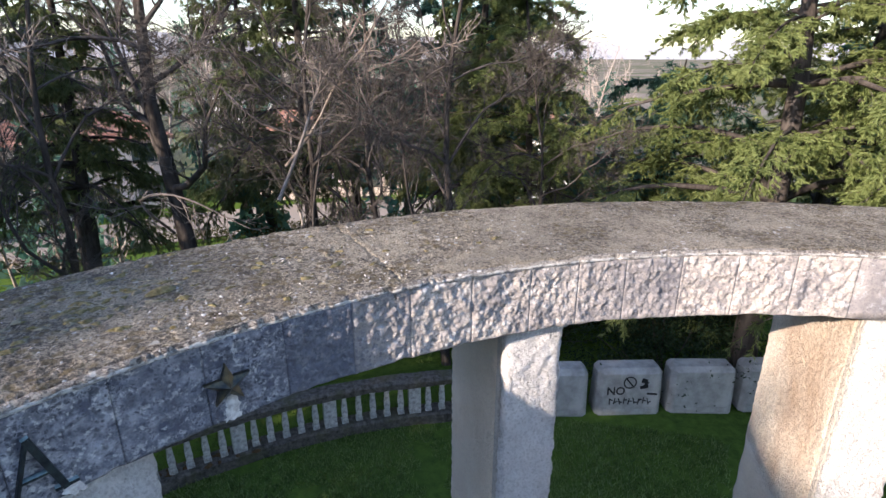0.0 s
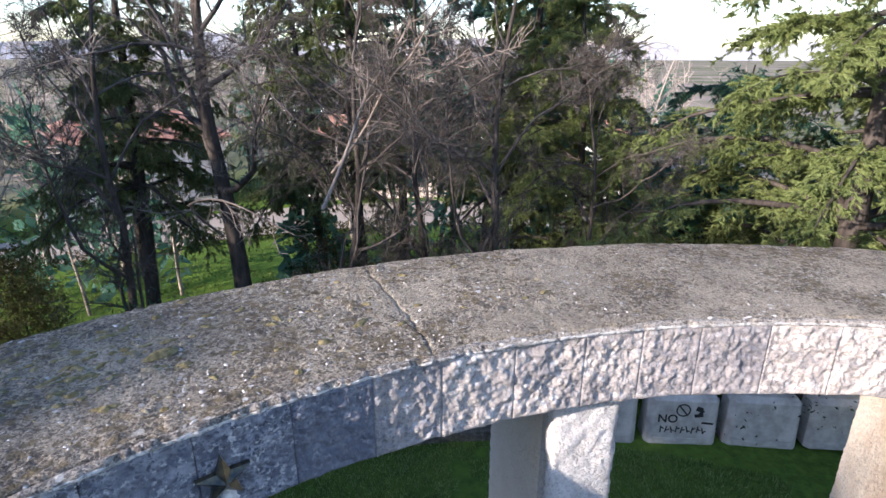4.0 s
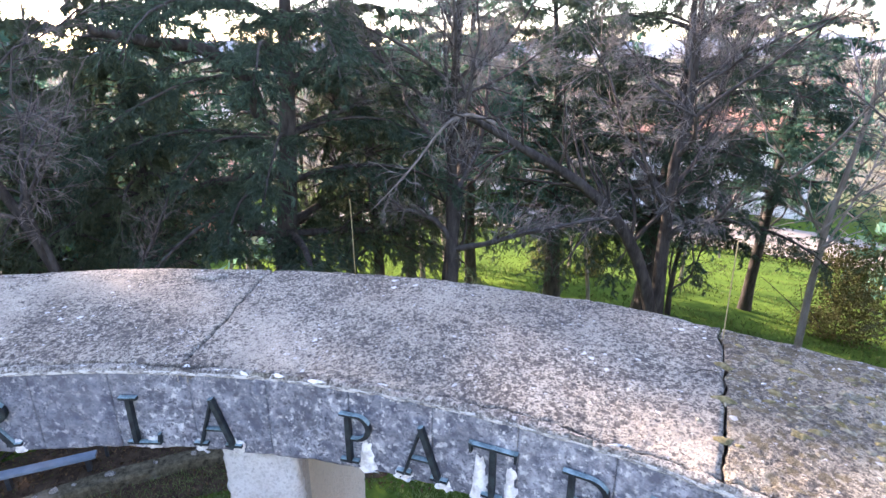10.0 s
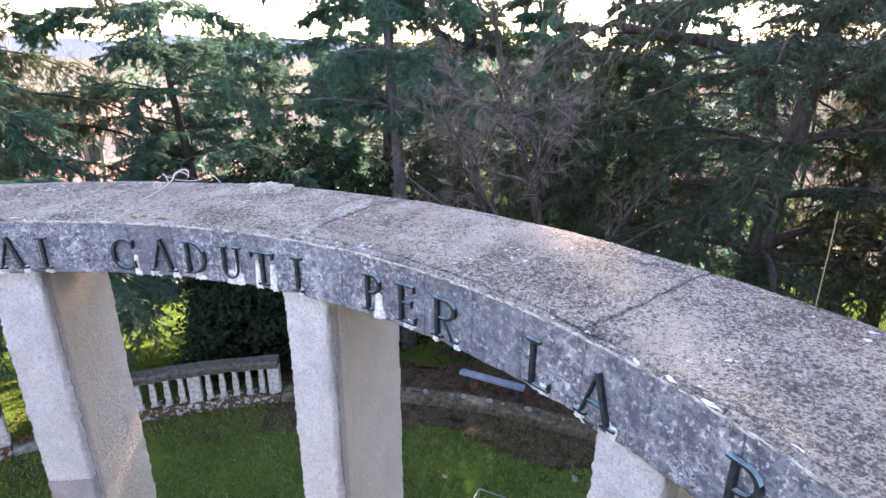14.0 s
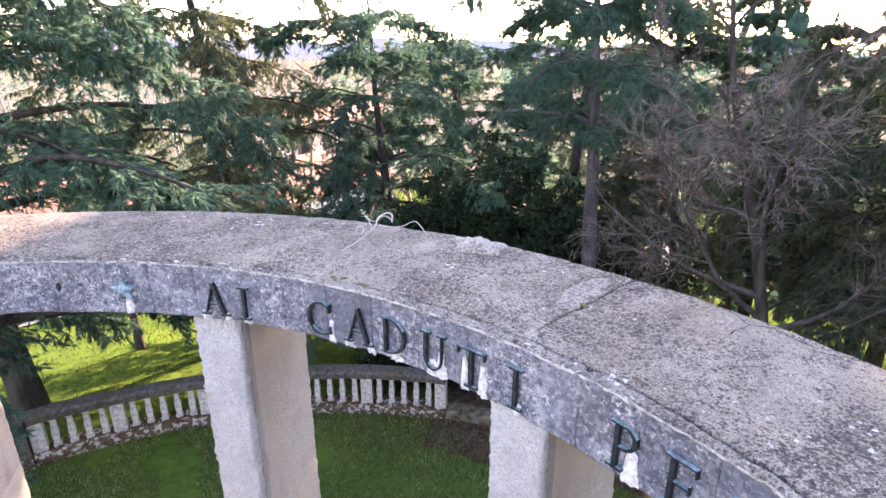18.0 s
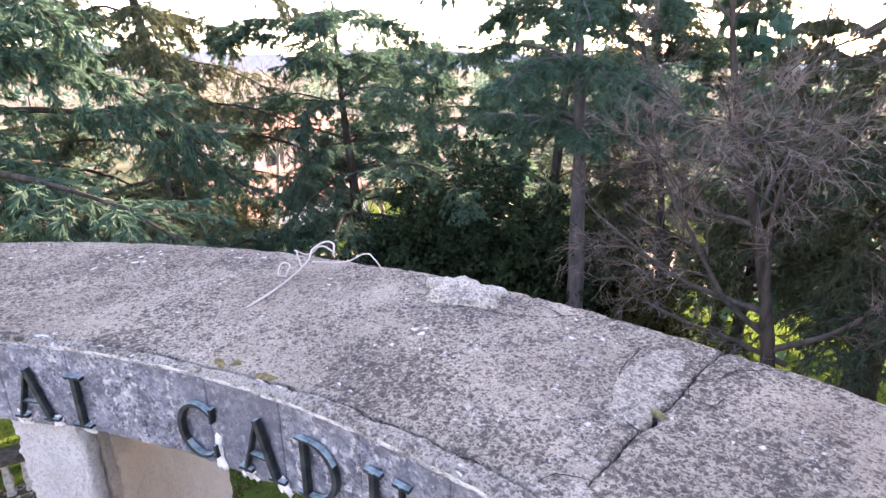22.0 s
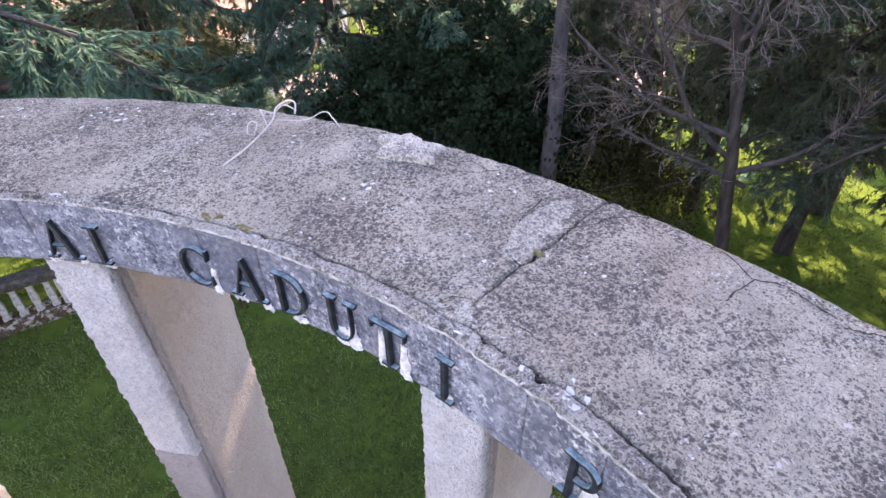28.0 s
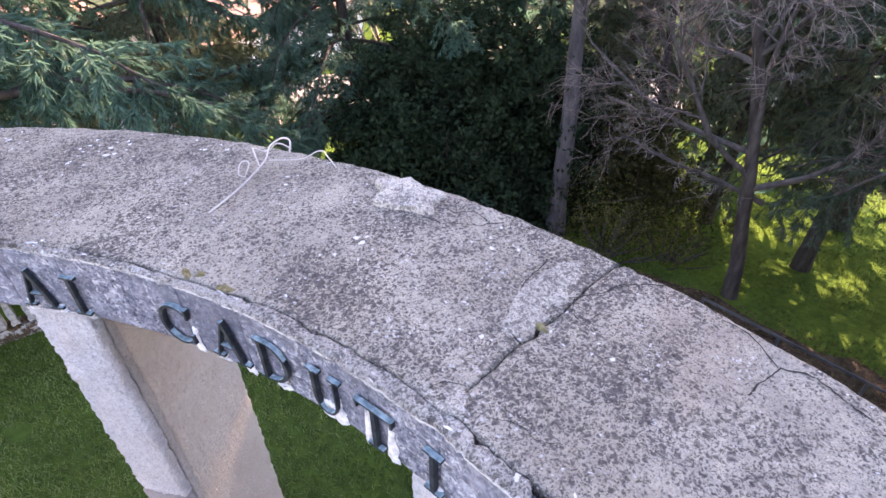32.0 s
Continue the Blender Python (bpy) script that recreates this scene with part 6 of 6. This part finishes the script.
# bare woods and conifers in the distance
rng = np.random.default_rng(77)
chunks, con_chunks = [], []
for k in range(560):
    a = rng.uniform(62, 285)
    r = rng.uniform(17, 34) if k < 70 else rng.uniform(46, 130)
    x, y = CX + r * math.cos(radians(a)), CY + r * math.sin(radians(a))
    rd = float(road_distance(np.array([a]))[0])
    if abs(r - rd) < 5:
        continue
    base = np.array([x, y, float(land(np.array([x]), np.array([y]))[0]) - 0.1])
    h = rng.uniform(4.5, 9.5) if r < 40 else rng.uniform(8, 15)
    if k % 4 == 0:
        m = 260
        t = rng.uniform(0.06, 1, m)
        az = rng.uniform(0, 6.28, m)
        rad = (1.05 - t) * h * 0.24 * rng.uniform(0.3, 1, m) ** 0.6
        c = base + np.stack([rad * np.cos(az), rad * np.sin(az), t * h], 1)
        con_chunks.append(leaves(c, 0.75, rng, 0.45))
        continue
    P0 = trunk_line(h, rng.normal(0, 0.08, 2), rng, 6, 0.06) + base
    R0 = 0.014 * h * np.linspace(1, 0.2, 6)[None]
    P1, R1 = sprout(P0, R0, 12, 0.25, 0.98, 0.42, 46, 0.12, 4, rng, 0.16, 0.5)
    P2, R2 = sprout(P1, R1, 10, 0.1, 1.0, 0.6, 44, 0.08, 3, rng, 0.2, 0.5)
    chunks += [tubes(P0, R0, 4), ribbons(P1, 0.035, rng), ribbons(P2, 0.024, rng)]
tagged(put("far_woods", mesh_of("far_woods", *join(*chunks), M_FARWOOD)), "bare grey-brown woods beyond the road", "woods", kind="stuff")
tagged(put("far_conifers", mesh_of("far_conifers", *join(*con_chunks), M_CEDAR, smooth=False)), "dark conifers among the bare woods", "woods", kind="stuff")

# clipped hedge along the road
rng = np.random.default_rng(9)
a = rng.uniform(95, 262, 30000)
r = road_distance(a) - 4.3 + rng.normal(0, 0.28, len(a))
x, y = CX + r * np.cos(np.radians(a)), CY + r * np.sin(np.radians(a))
z = land(x, y) + rng.uniform(0, 1, len(a)) ** 0.7 * (0.85 + 0.15 * np.sin(a * 3))
tagged(put("hedge", mesh_of("hedge", *leaves(np.stack([x, y, z], 1), 0.16, rng), M_HEDGE, smooth=False)), "low brown-green hedge along the road", "hedge", kind="stuff")


# ---- grass ----
def blades(name, count, r0, r1, a0, a1, hgt, wid, mat, seed, label, clip=None):
    rng = np.random.default_rng(seed)
    a = np.radians(rng.uniform(a0, a1, count))
    r = np.sqrt(rng.uniform(r0 ** 2, r1 ** 2, count))
    x, y = CX + r * np.cos(a), CY + r * np.sin(a)
    p = np.stack([x, y, land(x, y)], 1)
    dens = fbm(p * np.array([1, 1, 0]), 1.1, 3, 0.6, seed)
    keep = dens > (-0.5 if clip is None else clip)
    p, dens = p[keep], dens[keep]
    n = len(p)
    t = rng.uniform(0, 2 * np.pi, n)
    side = np.stack([np.cos(t), np.sin(t), 0 * t], 1) * wid * rng.uniform(0.6, 1.3, (n, 1))
    tip = p + np.stack([0.5 * rng.standard_normal(n), 0.5 * rng.standard_normal(n), np.ones(n)], 1) * (hgt * (0.75 + 0.35 * dens) * rng.uniform(0.6, 1.3, n))[:, None]
    V = np.stack([p - side, p + side, tip], 1).reshape(-1, 3)
    tagged(put(name, mesh_of(name, V, np.arange(len(V)).reshape(-1, 3), mat, smooth=False)), label, "grass", kind="stuff")


blades("lawn_grass", 170000, 3.5, 8.6, 60, 275, 0.075, 0.008, M_GRASS, 1, "short damp green lawn")
blades("slope_grass", 90000, 8.95, 17, 90, 275, 0.07, 0.009, M_GRASS_SUN, 2, "bright green grass on the slope", -0.3)
blades("far_grass", 80000, 17, 36, 95, 275, 0.12, 0.02, M_GRASS_SUN, 3, "bright green grass on the slope", -0.4)

# bare earth and leaf litter behind the low wall
aa = np.linspace(166, 224, 60)
rr = np.linspace(7.9, 10.6, 14)
Rg, Ag = np.meshgrid(rr, aa, indexing="ij")
edge = 0.35 * fbm(polar(Rg.ravel(), Ag.ravel(), 0), 0.9, 3, 0.6, 81).reshape(Rg.shape)
Rg = Rg + edge * ((Rg < 8.2) | (Rg > 10.3))
X, Y = CX + Rg * np.cos(np.radians(Ag)), CY + Rg * np.sin(np.radians(Ag))
V = np.stack([X, Y, land(X, Y) + 0.03], -1).reshape(-1, 3)
tagged(put("earth_strip", mesh_of("earth_strip", V, grid_faces(14, 60), M_EARTH)), "bare brown earth under the trees", "soil", kind="structure")
rng = np.random.default_rng(33)
a, r = rng.uniform(160, 250, 9000), rng.uniform(7.7, 10.8, 9000)
x, y = CX + r * np.cos(np.radians(a)), CY + r * np.sin(np.radians(a))
tagged(put("leaf_litter", mesh_of("leaf_litter", *leaves(np.stack([x, y, land(x, y) + 0.045], 1), 0.055, rng), M_DRY, smooth=False)), "scattered dry brown leaves", "leaves", kind="stuff")

# pale stones and litter on the lawn
rng = np.random.default_rng(44)
for k, (a, r, s) in enumerate(((170, 8.2, 0.06), (186, 7.7, 0.05), (150, 7.6, 0.05), (140, 7.3, 0.04), (112, 7.6, 0.10), (200, 7.0, 0.03), (196, 5.4, 0.03))):
    p = polar(np.array([r]), np.array([float(a)]), 0.02)[0] + np.array([CX, CY, 0])
    tagged(put("stone", mesh_of("stone", *blob(p, s * 1.4, s, s * 0.8, k, k + 3), M_BED)), "pale stone lying on the lawn", "stone", "stones")

# light wire frame standing on the lawn
wire = empty("wire_frame")
for k, (dx, dy) in enumerate(((-0.28, -0.16), (0.28, -0.16), (0.28, 0.16), (-0.28, 0.16))):
    bm = bmesh.new()
    box(bm, 0.012, 0.012, 0.36, (dx, dy, -0.02), 0.002)
    part("leg", bm, M_GALV, wire)
    bm = bmesh.new()
    box(bm, 0.572 if k % 2 == 0 else 0.012, 0.012 if k % 2 == 0 else 0.332, 0.012, (0 if k % 2 == 0 else dx, dy if k % 2 == 0 else 0, 0.338), 0.002)
    part("rail", bm, M_GALV, wire)
tagged(wire, "small galvanised wire frame standing on the lawn", "frame")
wire.matrix_basis = pose(CX + 6.42 * math.cos(radians(192.3)), CY + 6.42 * math.sin(radians(192.3)), 0.0, 0, 0, 100)

# blue plank and low steel railing beyond the wall
plank = empty("bench_plank")
bm = bmesh.new()
box(bm, 1.25, 0.16, 0.05, (0, 0, 0.30), 0.006)
part("plank", bm, M_BLUE, plank, "blue painted plank")
for s in (-0.5, 0.5):
    bm = bmesh.new()
    box(bm, 0.06, 0.10, 0.42, (s, 0, -0.1), 0.004)
    part("leg", bm, M_METAL, plank)
tagged(stand(plank, CX + 9.33 * math.cos(radians(198.4)), CY + 9.33 * math.sin(radians(198.4)), 99), "low bench with a worn blue plank", "bench")
railing = empty("railing")
for i in range(4):
    bm = bmesh.new()
    box(bm, 0.04, 0.04, 0.85, (i * 1.1, 0, -0.2), 0.003)
    part("post", bm, M_METAL, railing)
for z in (0.3, 0.62):
    bm = bmesh.new()
    box(bm, 3.3, 0.035, 0.035, (1.65, 0, z), 0.003)
    part("rail", bm, M_METAL, railing)
tagged(stand(railing, CX + 9.5 * math.cos(radians(194.0)), CY + 9.5 * math.sin(radians(194.0)), 95), "low dull steel railing at the path", "railing")


# ---- houses and cars below ----
def house(name, x, y, rz, w, d, h, wall, label, rows=2, cols=4, roof=1.6):
    z = float(land(np.array([x]), np.array([y]))[0])
    ob = tagged(empty(name, (x, y, z), rz), label, "house", "houses below the hill")
    bm = bmesh.new()
    box(bm, w, d, h + 0.5, (0, 0, -0.5))
    wl = part("wall", bm, wall, ob)
    bm = bmesh.new()
    v = [bm.verts.new(c) for c in ((-w / 2 - 0.5, -d / 2 - 0.5, h), (w / 2 + 0.5, -d / 2 - 0.5, h), (w / 2 + 0.5, d / 2 + 0.5, h), (-w / 2 - 0.5, d / 2 + 0.5, h), (-w / 2 + d / 3, 0, h + roof), (w / 2 - d / 3, 0, h + roof))]
    u = [bm.verts.new((q.co.x, q.co.y, q.co.z - 0.18)) for q in v[:4]]
    for f in ((0, 1, 5, 4), (1, 2, 5), (2, 3, 4, 5), (3, 0, 4)):
        bm.faces.new([v[i] for i in f])
    for i in range(4):
        bm.faces.new((u[i], u[(i + 1) % 4], v[(i + 1) % 4], v[i]))
    bm.faces.new(u[::-1])
    part("roof", bm, M_TILE, ob)
    for s in (-1, 1):
        for j in range(rows):
            for i in range(cols):
                bx, bz = -w / 2 + (i + 0.5) * w / cols, 0.9 + j * (h / rows)
                bm = bmesh.new()
                box(bm, 0.95, 0.10, 1.35, (bx, s * (d / 2 + 0.01), bz), 0.01)
                wd = part("window", bm, M_GLASS_DARK, ob)
                for q in (-1, 1):
                    bm = bmesh.new()
                    box(bm, 0.42, 0.06, 1.4, (bx + q * 0.72, s * (d / 2 + 0.04), bz - 0.02), 0.01)
                    part("shutter", bm, M_SHUTTER, wd)
    return ob


house("house", -13.0, -35.0, 20, 12, 8, 3.2, M_WHITEWALL, "low white rendered house with a tiled roof", 1, 4)
house("house", -0.5, -37.5, 5, 10, 8, 3.4, M_YELLOWWALL, "low yellow rendered house with a tiled roof", 1, 3)
house("house", -20.0, -48.0, 30, 16, 9, 6.0, M_PINKWALL, "pale pink house with a clay roof", 2, 5)
house("house", -40.0, -11.5, 80, 11, 8, 3.6, M_REDWALL, "red-brown house behind the trees", 2, 3)
house("house", -88.0, 96.0, 55, 12, 9, 6.0, M_WHITEWALL, "white house beyond the road", 2, 4)
house("house", -37.0, 31.5, 48, 12, 8, 5.6, M_WHITEWALL, "white rendered house across the road", 2, 4)
house("house", -22.0, 43.0, 28, 12, 8, 5.4, M_PINKWALL, "pale pink house with a clay roof", 2, 4)
house("house", -4.5, 47.5, 4, 11, 8, 5.2, M_PINKWALL, "pale pink house with a clay roof", 2, 3)
house("house", 11.0, 46.0, -14, 11, 8, 5.4, M_WHITEWALL, "white rendered house across the road", 2, 4)
house("house", -48.5, 13.5, 75, 12, 8, 5.2, M_PINKWALL, "pale pink house with a clay roof", 2, 4)
house("house", -82.0, 35.0, 70, 14, 9, 6.0, M_PINKWALL, "pale pink house with a clay roof", 2, 5)
house("house", -18.0, 84.0, 10, 13, 9, 6.5, M_WHITEWALL, "white house beyond the road", 2, 4)
house("house", 14.0, 78.0, -10, 12, 9, 6.0, M_PINKWALL, "pale pink house with a clay roof", 2, 4)
house("house", -85.0, -14.0, 90, 12, 9, 6.0, M_WHITEWALL, "white house beyond the road", 2, 4)
house("house", 12.0, -44.0, -20, 12, 9, 6.0, M_WHITEWALL, "white house with a tiled roof", 2, 4)


def car(x, y, rz, paint, label):
    z = float(land(np.array([x]), np.array([y]))[0]) + 0.06
    ob = tagged(empty("car", (x, y, z), rz), label, "car", "parked cars")
    bm = bmesh.new()
    box(bm, 4.1, 1.72, 0.62, (0, 0, 0.28), 0.14)
    part("body", bm, paint, ob, smooth=True)
    bm = bmesh.new()
    box(bm, 2.3, 1.55, 0.60, (-0.2, 0, 0.86))
    for v in bm.verts:
        if v.co.z > 1.2:
            v.co.x = -0.2 + (v.co.x + 0.2) * 0.68
            v.co.y *= 0.84
    cab = part("cabin", bm, M_GLASS_DARK, ob)
    bm = bmesh.new()
    box(bm, 1.5, 1.28, 0.05, (-0.2, 0, 1.45), 0.02)
    part("roof", bm, paint, ob)
    for sx_ in (-1.25, 1.28):
        for sy_ in (-0.78, 0.78):
            bm = bmesh.new()
            bmesh.ops.create_cone(bm, cap_ends=True, segments=20, radius1=0.31, radius2=0.31, depth=0.2, matrix=Matrix.Translation((sx_, sy_, 0.31)) @ Matrix.Rotation(radians(90), 4, "X"))
            part("wheel", bm, M_RUBBER, ob)


car(-36.0, 25.0, 110, M_CAR_WHITE, "white parked car on the road")
car(-7.0, -29.6, 14, M_CAR_WHITE, "white parked car on the road")
car(-1.5, -30.6, 4, M_CAR_BLUE, "blue parked car on the road")
car(-38.5, 6.0, 95, M_CAR_BLUE, "dark blue parked car on the road")
